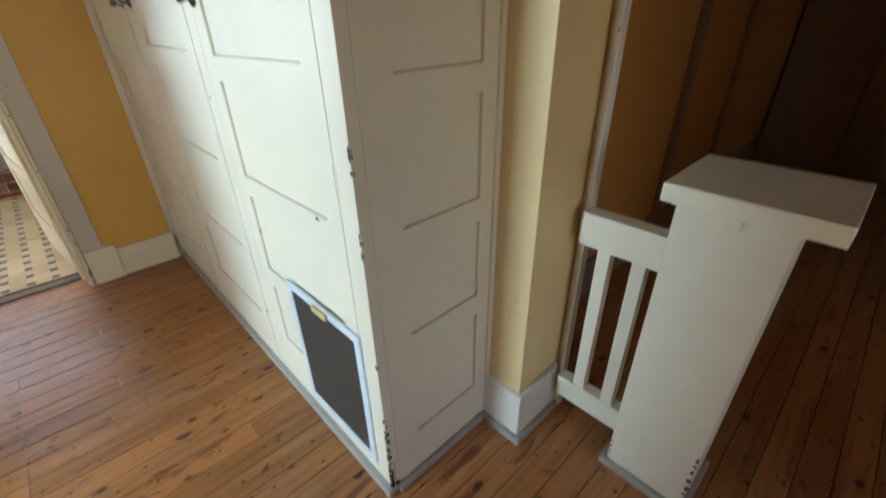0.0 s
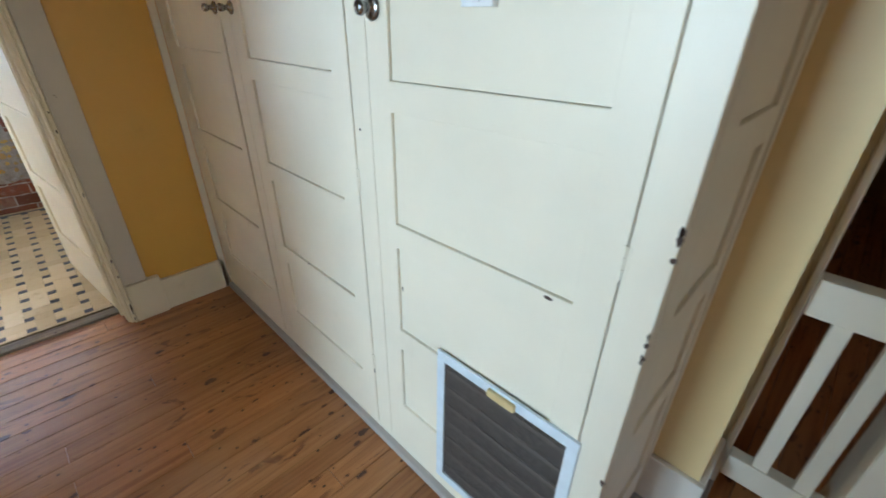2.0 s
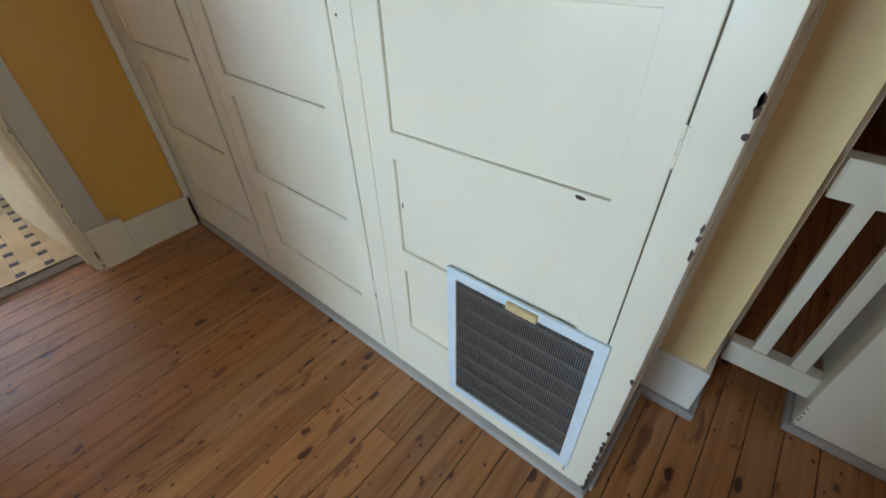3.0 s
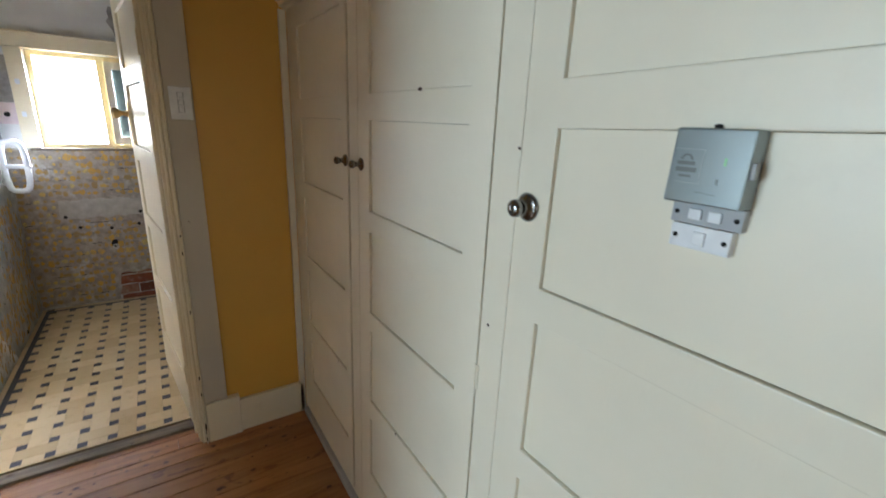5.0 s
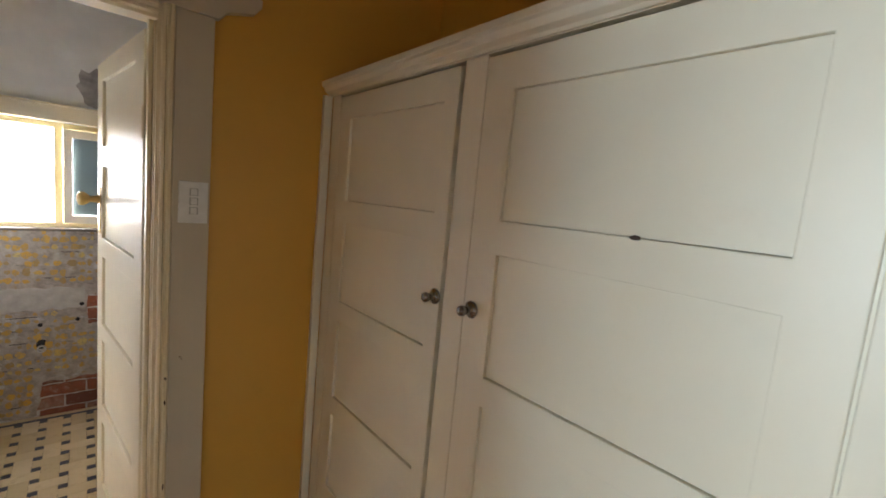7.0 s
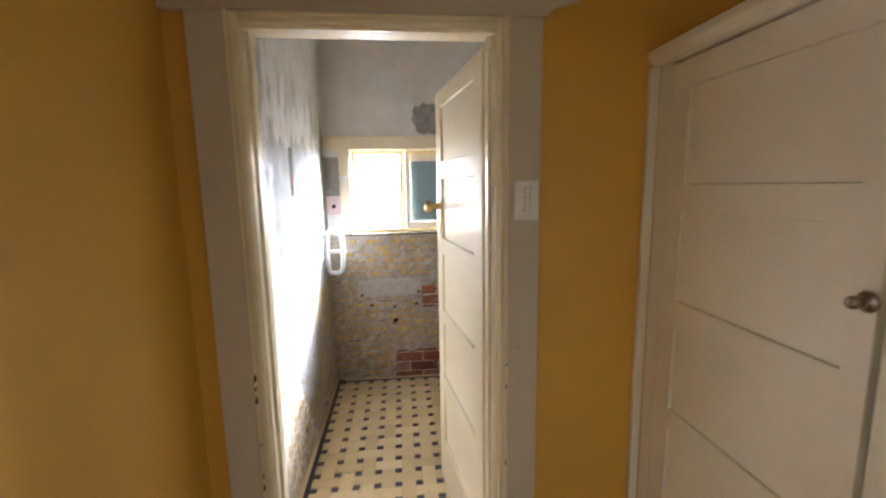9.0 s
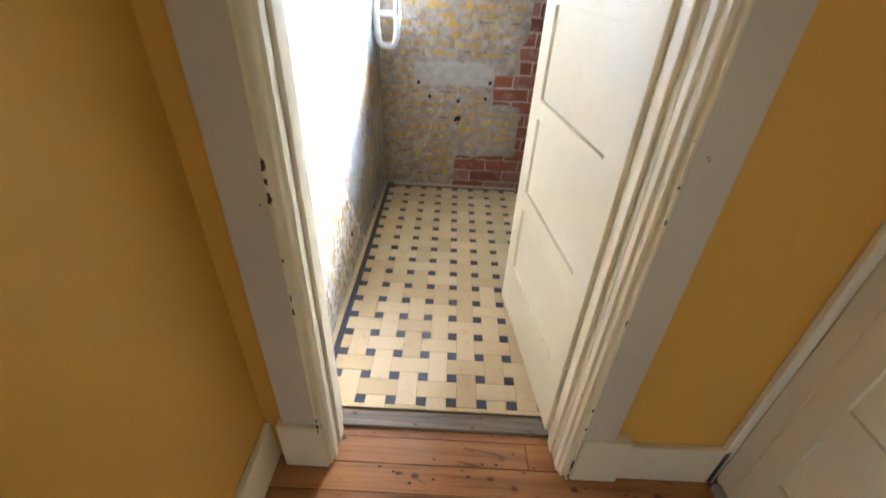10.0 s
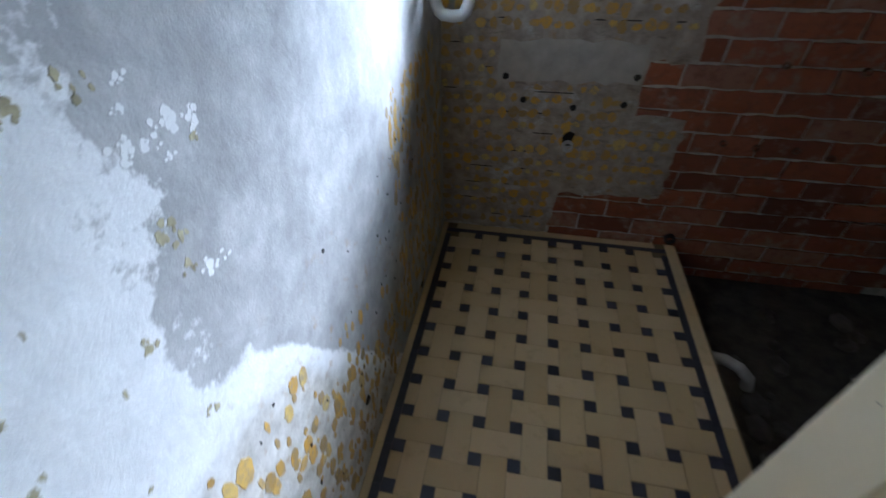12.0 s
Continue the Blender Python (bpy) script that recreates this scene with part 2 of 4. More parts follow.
def part(name, bm, material, parent, label="", bevel=0.0, smooth=False):
    """A mesh built at its place in the world, hung under parent."""
    bmesh.ops.translate(bm, verts=bm.verts, vec=-origin(parent))
    ob = new(name, mesh_of(name, bm, material, bevel, smooth))
    ob.parent = parent
    return tagged(ob, label)


def solid(name, bm, material, label, category, bevel=0.0, smooth=False, kind="", group=""):
    """A thing that is one mesh."""
    return tagged(new(name, mesh_of(name, bm, material, bevel, smooth)), label, category, group, kind)


def wall(name, bm, material, label):
    return solid(name, bm, material, label, "wall", kind="structure")


# ---- plan ----
HALL_L, FACE, DOOR_Y = -0.66, 0.71, 2.95     # hall's open-side wall, cupboard face, bathroom door wall
WALL_T, BATH_Y0, BATH_Y1 = 0.12, 3.07, 4.965
BATH_L, BATH_R = -0.604, 1.30
HALL_H, BATH_H = 2.75, 2.75
SOUTH, EAST, ROOM_N = -2.4, 5.3, 1.0
OPEN_L, OPEN_R, OPEN_H = -0.47, 0.25, 1.975
TILE_Z = 0.02

# ---- hall and far room walls ----
wall("wall_north", boxes((HALL_L - 0.14, OPEN_L - 0.03, DOOR_Y, BATH_Y0, -0.1, HALL_H), (OPEN_R + 0.03, 1.42, DOOR_Y, BATH_Y0, -0.1, HALL_H), (OPEN_L - 0.03, OPEN_R + 0.03, DOOR_Y, BATH_Y0, OPEN_H + 0.03, HALL_H)), OCHRE, "ochre yellow painted plaster wall round the bathroom doorway")
wall("wall_west", boxes((HALL_L - 0.14, HALL_L, 1.75, DOOR_Y, -0.1, HALL_H), (HALL_L - 0.14, HALL_L, SOUTH, 0.95, -0.1, HALL_H), (HALL_L - 0.14, HALL_L, 0.95, 1.75, 2.05, HALL_H)), OCHRE, "ochre yellow painted plaster wall along the hall")
wall("wall_south", grid_frame([HALL_L - 0.14, -0.45, 0.55, EAST + 0.14], [-0.1, 0.5, 1.7, HALL_H], {(1, 1)}, SOUTH - 0.14, SOUTH, "Y"), OCHRE, "ochre yellow painted wall closing the hall")
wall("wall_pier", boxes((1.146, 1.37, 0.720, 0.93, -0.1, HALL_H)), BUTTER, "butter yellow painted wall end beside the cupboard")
wall("wall_behind_cupboard", boxes((1.148, 1.37, 0.93, DOOR_Y, -0.1, HALL_H)), OCHRE, "ochre yellow painted wall behind the cupboard")
wall("wall_far_room_north", boxes((1.37, EAST, ROOM_N, ROOM_N + 0.12, -0.1, HALL_H)), DIMWALL, "ochre painted wall of the far room, its dimness put into the colour")
# Unseen wall put in to keep the south fill off the far room.
wall("wall_far_room_south", grid_frame([1.20, 1.90, 2.70, EAST], [-0.1, 0.45, 1.45, HALL_H], {(1, 1)}, -0.92, -0.80, "Y"), DIMWALL, "unseen ochre wall added to keep south light off the far room")
wall("wall_east", boxes((EAST, EAST + 0.14, SOUTH, ROOM_N + 0.12, -0.1, HALL_H)), DIMWALL, "ochre painted end wall of the far room, its dimness put into the colour")
wall("wall_side_room", boxes((-3.24, -3.10, 0.10, 1.0, -0.1, HALL_H), (-3.24, -3.10, 2.0, 2.60, -0.1, HALL_H), (-3.24, -3.10, 1.0, 2.0, -0.1, 0.82), (-3.24, -3.10, 1.0, 2.0, 2.08, HALL_H), (-3.10, HALL_L - 0.141, 2.60, 2.74, -0.1, HALL_H), (-3.10, HALL_L - 0.141, 0.10, 0.24, -0.1, HALL_H)), CEIL, "pale painted walls of the side room")
solid("ceiling", boxes((-3.24, EAST + 0.14, SOUTH - 0.14, BATH_Y0, HALL_H, HALL_H + 0.12)), HALLCEIL, "plain unseen cream hall ceiling, darkened to cut its bounce light", "ceiling", kind="structure")
solid("ceiling_bathroom", boxes((BATH_L - 0.14, BATH_R + 0.14, BATH_Y0, BATH_Y1 + 0.25, BATH_H, BATH_H + 0.12)), CEIL, "plain white bathroom ceiling", "ceiling", kind="structure")

# skirtings and quads
sk = tagged(new("baseboard"), "tall cream skirting boards with a scuffed grey quad", "skirting", kind="structure")
def skirt(x0, x1, y0, y1, h=0.17, mat=SKIRT):
    part("board", boxes((x0, x1, y0, y1, 0, h)), mat, sk, bevel=0.004)
skirt(0.403, FACE - 0.004, DOOR_Y - 0.02, DOOR_Y, 0.168, PALE)
skirt(HALL_L, HALL_L + 0.02, 1.841, DOOR_Y - 0.002, 0.168, PALE)
skirt(1.128, 1.146, 0.702, 0.853, 0.205)
skirt(1.1465, 1.352, 0.702, 0.720, 0.205)
# These two boards carry the far room's shade as brown colour.
skirt(1.40, EAST, ROOM_N - 0.02, ROOM_N, 0.2, SHADETRIM)
skirt(EAST - 0.02, EAST, SOUTH, ROOM_N - 0.02, 0.2, SHADETRIM)
for x0, x1, y0, y1 in ((1.110, 1.128, 0.684, 0.853), (1.1285, 1.345, 0.684, 0.702)):
    part("quad", boxes((x0, x1, y0, y1, 0, 0.03)), TOE, sk, bevel=0.006)

# doorway trim of the bathroom
trim = tagged(new("trim"), "cream painted door architrave with stepped moulding and plinth blocks", "door frame", kind="structure")
part("architrave", boxes((0.262, 0.354, DOOR_Y - 0.022, DOOR_Y, 0.2, 1.995)), TRIM, trim, bevel=0.003)
part("architrave", boxes((-0.596, -0.50, DOOR_Y - 0.022, DOOR_Y, 0.2, 1.995)), TRIM, trim, bevel=0.003)
head = [(HALL_L + 0.002, 1.995), (0.364, 1.995), (0.384, 2.018), (0.395, 2.022), (0.455, 2.038), (0.474, 2.062), (0.474, 2.084), (HALL_L + 0.002, 2.084)]
part("head_board", prism(bmesh.new(), head, DOOR_Y - 0.026, DOOR_Y), TRIM, trim, bevel=0.003)
for x0, x1 in ((0.262, 0.403), (-0.612, -0.478)):
    part("plinth_block", boxes((x0, x1, DOOR_Y - 0.034, DOOR_Y, 0, 0.2)), PALE, trim, bevel=0.006)
# stepped moulding and jamb lining
def step_profile(x, s):
    """Plan of the stepped moulding from the architrave in to the jamb; s is the side it turns to."""
    o = [(0, DOOR_Y - 0.022), (0.004, DOOR_Y - 0.032), (0.011, DOOR_Y - 0.032), (0.014, DOOR_Y - 0.018), (0.017, DOOR_Y - 0.016), (0.020, DOOR_Y - 0.022), (0.026, DOOR_Y - 0.020), (0.029, DOOR_Y - 0.006), (0.037, DOOR_Y - 0.003), (0.037, DOOR_Y + 0.02), (0, DOOR_Y + 0.02)]
    return [(x + s * a, b) for a, b in o]
part("moulding", prism(bmesh.new(), step_profile(0.2615, -1), 0.0, 1.995, "Z"), PALE, trim)
part("moulding", prism(bmesh.new(), step_profile(-0.4995, 1), 0.0, 1.995, "Z"), PALE, trim)
part("moulding", prism(bmesh.new(), [(y, 1.994 - abs(x)) for x, y in step_profile(0, 1)], -0.462, 0.224, "X"), PALE, trim)
part("jamb", boxes((0.222, 0.279, DOOR_Y + 0.021, BATH_Y0 + 0.01, 0, 2.0)), PALE, trim, bevel=0.003)
part("jamb", boxes((-0.499, -0.47, DOOR_Y + 0.021, BATH_Y0 + 0.01, 0, 2.0)), PALE, trim, bevel=0.003)
part("jamb_head", boxes((-0.469, 0.221, DOOR_Y + 0.021, BATH_Y0 + 0.01, OPEN_H, 2.0)), PALE, trim, bevel=0.003)
part("door_stop", boxes((-0.469, -0.457, 2.99, 3.03, 0.02, OPEN_H)), PALE, trim, bevel=0.002)
part("door_stop", boxes((0.210, 0.221, 2.99, 3.03, 0.02, OPEN_H)), PALE, trim, bevel=0.002)
part("door_stop", boxes((-0.456, 0.209, 2.99, 3.03, OPEN_H - 0.012, OPEN_H)), PALE, trim, bevel=0.002)

# ---- built-in cupboard ----
cup = thing("built_in_cupboard", (0.93, 1.90, 0), "tall built-in cream painted cupboard with three panelled doors", "cupboard")
ROWS_Z = [0.25, 0.554, 0.878, 1.203, 1.531]    # lower edges of the five panels

SAG = 0.0225    # the third door has dropped on its lock side


def sagged(bm, slope, y):
    """Tilts a mesh up towards the hinge side, about the line y."""
    for v in bm.verts:
        v.co.z += slope * (y - v.co.y)
    return bm


def panel_door(name, y0, y1, py0, py1, parent, mat, z0=0.055, z1=1.858, x=FACE, label="", sag=0.0):
    """Five-panel door in the plane x: one frame mesh with recessed panels under it."""
    t, rec = 0.032, 0.0075
    tops = [z + h for z, h in zip(ROWS_Z, (0.234, 0.26, 0.262, 0.258, 0.255))]
    zs = [z0] + [q for pair in zip(ROWS_Z, tops) for q in pair] + [z1]
    bm = grid_frame([y0, py0, py1, y1], zs, {(1, k) for k in (1, 3, 5, 7, 9)}, x, x + t)
    for v in bm.verts:
        if z0 + 0.01 < v.co.z < z1 - 0.01:
            v.co.z += sag * (py1 - v.co.y)
    d = part(name, bm, mat, parent, label, bevel=0.0022)
    for i, (a, b) in enumerate(zip(ROWS_Z, tops)):
        bm = boxes((x + rec, x + t - 0.004, py0 + 0.0006, py1 - 0.0006, a + 0.0011, b - 0.0006))
        sagged(bm, sag, py1)
        part("panel", bm, mat, d, bevel=0.001)
    return d

d1 = panel_door("door", 2.298, 2.868, 2.345, 2.797, cup, CREAM)
d2 = panel_door("door", 1.603, 2.212, 1.675, 2.136, cup, CREAM)
d3 = panel_door("door", 0.9190, 1.527, 0.984, 1.457, cup, CREAM, sag=SAG)
for y0, y1 in ((2.872, 2.93), (2.216, 2.284), (1.531, 1.599)):
    part("face_stile", boxes((FACE + 0.001, FACE + 0.045, y0, y1, 0.05, 1.866)), CREAM, cup, bevel=0.002)
for y, deep in ((1.529, 0.0035), (1.601, 0.008), (2.214, 0.0035), (2.870, 0.0035)):
    part("rebate_strip", boxes((FACE + deep, FACE + 0.016, y - 0.0035, y + 0.0035, 0.055, 1.858)), CREAM, cup)
part("top_rail", boxes((FACE + 0.002, FACE + 0.045, 0.862, 2.93, 1.8665, 1.895)), CREAM, cup)
part("scribe_strip", boxes((0.682, FACE, 2.930, 2.948, 0.0, 1.868)), CREAM, cup, bevel=0.003)
part("interior", boxes((0.76, 1.14, 0.90, 2.94, 0.06, 1.86)), DARK, cup)
corn = [(FACE + 0.05, 1.868), (FACE - 0.004, 1.868), (FACE - 0.008, 1.874), (FACE - 0.020, 1.880), (FACE - 0.026, 1.892), (FACE - 0.034, 1.896), (FACE - 0.034, 1.912), (FACE + 0.05, 1.912)]
part("cornice", prism(bmesh.new(), corn, 0.83, 2.948, "Y"), CREAM, cup, bevel=0.0015)
part("top_board", boxes((FACE + 0.05, 1.144, 0.857, 2.948, 1.885, 1.909)), CREAM, cup)
part("toe_quad", boxes((FACE - 0.016, FACE + 0.02, 0.846, 2.915, 0, 0.032)), TOE, cup, "scuffed grey base moulding", bevel=0.007)
part("toe_rail", boxes((FACE + 0.004, FACE + 0.04, 0.864, 2.93, 0.025, 0.05)), CREAM, cup)
# end panels, facing the pier
SIDE = 0.852
part("corner_stile", boxes((FACE, FACE + 0.0295, SIDE + 0.0003, 0.9165, 0.05, 1.866)), CREAM, cup, bevel=0.002)
side_rows = [(0.03, 0.19), (0.495, 0.565), (0.805, 0.872), (1.13, 1.195), (1.46, 1.53), (1.79, 1.864)]
endp = part("end_panel", grid_frame([FACE + 0.030, 0.824, 1.076, 1.125], [q for p in side_rows for q in p], {(1, k) for k in (1, 3, 5, 7, 9)}, SIDE, SIDE + 0.0375, "Y"), CREAM, cup, bevel=0.002)
for (a0, a1), (b0, b1) in zip(side_rows, side_rows[1:]):
    part("panel", boxes((0.825, 1.075, SIDE + 0.009, SIDE + 0.027, a1 + 0.0015, b0 - 0.0012)), CREAM, endp)
part("edge_bead", boxes((1.1255, 1.1455, SIDE - 0.006, SIDE + 0.03, 0.03, 1.885)), CREAM, cup, bevel=0.004)
part("end_quad", boxes((FACE + 0.021, 1.125, SIDE - 0.016, SIDE - 0.0005, 0, 0.032)), TOE, cup, bevel=0.006)

def cupboard_knob(y, z, r, parent):
    bm = bmesh.new()
    lathe(bm, [(0.0001, 0), (r * 0.95, 0), (r, -0.003), (r * 0.8, -0.006), (r * 0.42, -0.009), (r * 0.36, -0.018), (r * 0.5, -0.022), (r * 0.62, -0.028), (r * 0.55, -0.035), (r * 0.3, -0.038), (0.0001, -0.0385)], 24, "X", (FACE, y, z))
    part("knob", bm, CHROME, parent, "worn chrome knob", smooth=True)

cupboard_knob(2.312, 1.336, 0.019, d1)
cupboard_knob(2.188, 1.336, 0.019, d2)
cupboard_knob(1.500, 1.334, 0.024, d3)
def hinge(y, z, parent):
    bm = boxes((FACE - 0.0012, FACE + 0.001, y - 0.008, y + 0.008, z - 0.028, z + 0.028))
    for k in range(3):
        lathe(bm, [(0.0001, -0.03 + 0.0205 * k), (0.0026, -0.03 + 0.0205 * k), (0.0026, -0.011 + 0.0205 * k), (0.0001, -0.011 + 0.0205 * k)], 10, "Z", (FACE - 0.0015, y, z))
    part("hinge", bm, CREAM, parent, "painted-over butt hinge")
for y, middle, par in ((1.601, 0.955, d2), (0.918, 1.00, d3)):
    for z in (0.34, middle, 1.80):
        hinge(y, z, par)

# ---- wall vent set into the third door ----
vent = thing("air_vent", (0.70, 1.105, 0.10), "blue-white framed return-air grille with dark mesh", "vent")
V0, V1, W0, W1 = 0.910, 1.303, 0.092, 0.588
def vent_part(name, bm, *rest, **kw):
    return part(name, sagged(bm, SAG, V1), *rest, **kw)
vent_part("frame", grid_frame([V0, V0 + 0.026, V1 - 0.026, V1], [W0, W0 + 0.028, W1 - 0.028, W1], {(1, 1)}, FACE - 0.008, FACE - 0.0005), VENTWHITE, vent, bevel=0.001)
FILTER = plain("dusty_black_filter", (0.055, 0.048, 0.045), 0.85, vary=0.3, scale=60)
vent_part("filter", boxes((FACE - 0.0012, FACE - 0.0002, V0 + 0.026, V1 - 0.026, W0 + 0.028, W1 - 0.028)), FILTER, vent)
bm = bmesh.new()
n = 66
for i in range(n):
    y = V0 + 0.028 + (V1 - V0 - 0.056) * i / (n - 1)
    box(bm, FACE - 0.0055, FACE - 0.004, y - 0.0007, y + 0.0007, W0 + 0.028, W1 - 0.028)
tagged(vent_part("wire_mesh", bm, plain("grille_wire", (0.22, 0.195, 0.175), 0.5, 0.3), vent), kind="stuff")
for i in range(7):
    z = W0 + 0.06 + i * 0.063
    vent_part("crossbar", boxes((FACE - 0.0038, FACE - 0.0016, V0 + 0.027, V1 - 0.027, z, z + 0.012)), plain("dust_band", (0.12, 0.10, 0.09), 0.8) if i == 0 else bpy.data.materials["dust_band"], vent)
vent_part("latch", boxes((FACE - 0.018, FACE - 0.007, 1.060, 1.135, 0.560, 0.580)), plain("yellowed_wood_block", (0.62, 0.48, 0.24), 0.5), vent, "yellowed wooden turn-button", bevel=0.003)

# ---- newel and balustrade ----
bal = thing("balustrade", (1.36, 0.45, 0), "short cream painted balustrade with boxed newel post and flat cap", "balustrade")
NEWEL = painted("newel_cream_paint", (0.80, 0.75, 0.62), 0.4, dirty=0.25)
part("newel_post", boxes((1.275, 1.475, 0.226, 0.452, 0.0, 0.922)), NEWEL, bal, bevel=0.003)
part("newel_cap", boxes((1.243, 1.530, 0.160, 0.480, 0.924, 0.966)), NEWEL, bal, bevel=0.004)
part("cap_cleat", boxes((1.256, 1.2665, 0.320, 0.350, 0.898, 0.923)), NEWEL, bal, bevel=0.002)
part("cap_mould", boxes((1.267, 1.484, 0.218, 0.461, 0.912, 0.9235)), NEWEL, bal, bevel=0.003)
for q in ((1.257, 1.2745, 0.209, 0.470), (1.275, 1.492, 0.4525, 0.470), (1.275, 1.492, 0.209, 0.2255)):
    part("newel_quad", boxes((*q, 0, 0.028)), TOE, bal, bevel=0.005)
part("top_rail", boxes((1.310, 1.365, 0.453, 0.684, 0.712, 0.810)), NEWEL, bal, bevel=0.004)
part("bottom_rail", boxes((1.315, 1.36, 0.453, 0.684, 0.105, 0.190)), NEWEL, bal, bevel=0.004)
for y in (0.608, 0.511):
    part("baluster", boxes((1.320, 1.355, y - 0.018, y + 0.020, 0.190, 0.712)), NEWEL, bal, bevel=0.003)
part("wall_post", boxes((1.353, 1.385, 0.684, 0.7025, 0.0, 2.4)), SKIRT, bal, bevel=0.003)
part("wall_post", boxes((1.3705, 1.395, 0.7035, 0.86, 0.0, 2.4)), SKIRT, bal, bevel=0.003)

# ---- far room: architraves and closed doors seen past the newel ----
def flat_door(name, x0, x1, label):
    d = thing(name, ((x0 + x1) / 2, ROOM_N, 0), label, "door", kind="structure")
    part("architrave", boxes((x0, x0 + 0.09, ROOM_N - 0.025, ROOM_N, 0, 2.06)), SHADETRIM, d, bevel=0.004)
    part("architrave", boxes((x1 - 0.09, x1, ROOM_N - 0.025, ROOM_N, 0, 2.06)), SHADETRIM, d, bevel=0.004)
    part("architrave", boxes((x0 - 0.04, x1 + 0.04, ROOM_N - 0.028, ROOM_N, 2.06, 2.15)), SHADETRIM, d, bevel=0.004)
    part("leaf", boxes((x0 + 0.095, x1 - 0.095, ROOM_N - 0.012, ROOM_N - 0.001, 0.01, 2.05)), DIMWALL, d)
flat_door("door_2", 2.80, 3.70, "ochre door with cream architrave in the far room, both darkened by colour for its shade")
east = thing("wall_cupboard", (EAST - 0.15, -0.2, 0), "pale flush cupboard doors coloured brown for the far room's shade", "cupboard")
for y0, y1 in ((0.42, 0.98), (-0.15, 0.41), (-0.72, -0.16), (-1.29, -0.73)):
    dd = part("door", boxes((EAST - 0.15, EAST - 0.12, y0, y1, 0.10, 2.3)), SHADETRIM, east, bevel=0.003)
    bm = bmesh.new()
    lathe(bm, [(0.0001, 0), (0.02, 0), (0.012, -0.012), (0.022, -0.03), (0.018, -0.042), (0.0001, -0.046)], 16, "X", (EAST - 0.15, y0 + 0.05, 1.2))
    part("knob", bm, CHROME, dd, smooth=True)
part("carcass", boxes((EAST - 0.118, EAST - 0.003, -1.30, 0.985, 0.0, 2.35)), SHADETRIM, east)

# ---- doorway on the hall's west side ----
side = tagged(new("trim_side_doorway"), "cream painted architrave of the side room doorway", "door frame", kind="structure")
part("architrave", boxes((HALL_L + 0.0005, HALL_L + 0.02, 0.86, 0.95, 0, 2.05)), TRIM, side, bevel=0.003)
part("architrave", boxes((HALL_L + 0.0005, HALL_L + 0.02, 1.75, 1.84, 0, 2.05)), TRIM, side, bevel=0.003)
part("architrave", boxes((HALL_L + 0.0005, HALL_L + 0.022, 0.84, 1.86, 2.0505, 2.14)), TRIM, side, bevel=0.003)
def plain_window(name, us, vs, lo, hi, axis, label):
    w = thing(name, {"X": (lo, (us[0] + us[-1]) / 2, vs[0]), "Y": ((us[0] + us[-1]) / 2, lo, vs[0])}[axis], label, "window", kind="structure")
    mid = (us[0] + us[1]) / 2
    part("window_frame", grid_frame([us[0], us[0] + 0.035, mid - 0.02, mid + 0.02, us[1] - 0.035, us[1]], [vs[0], vs[0] + 0.035, vs[1] - 0.035, vs[1]], {(1, 1), (3, 1)}, lo, hi, axis), PALE, w, bevel=0.003)
plain_window("window_2", (1.0, 2.0), (0.82, 2.08), -3.17, -3.13, "X", "cream framed window of the side room")
# Invented opening through which the far room fill shines.
plain_window("fill_window_far", (1.90, 2.70), (0.45, 1.45), -0.88, -0.84, "Y", "unseen low cream framed window added for the far room fill light")
# Invented opening for the south fill, low to spare floor and newel cap.
plain_window("fill_window_south", (-0.45, 0.55), (0.5, 1.7), SOUTH - 0.08, SOUTH - 0.04, "Y", "unseen low cream framed window added for the south fill light")

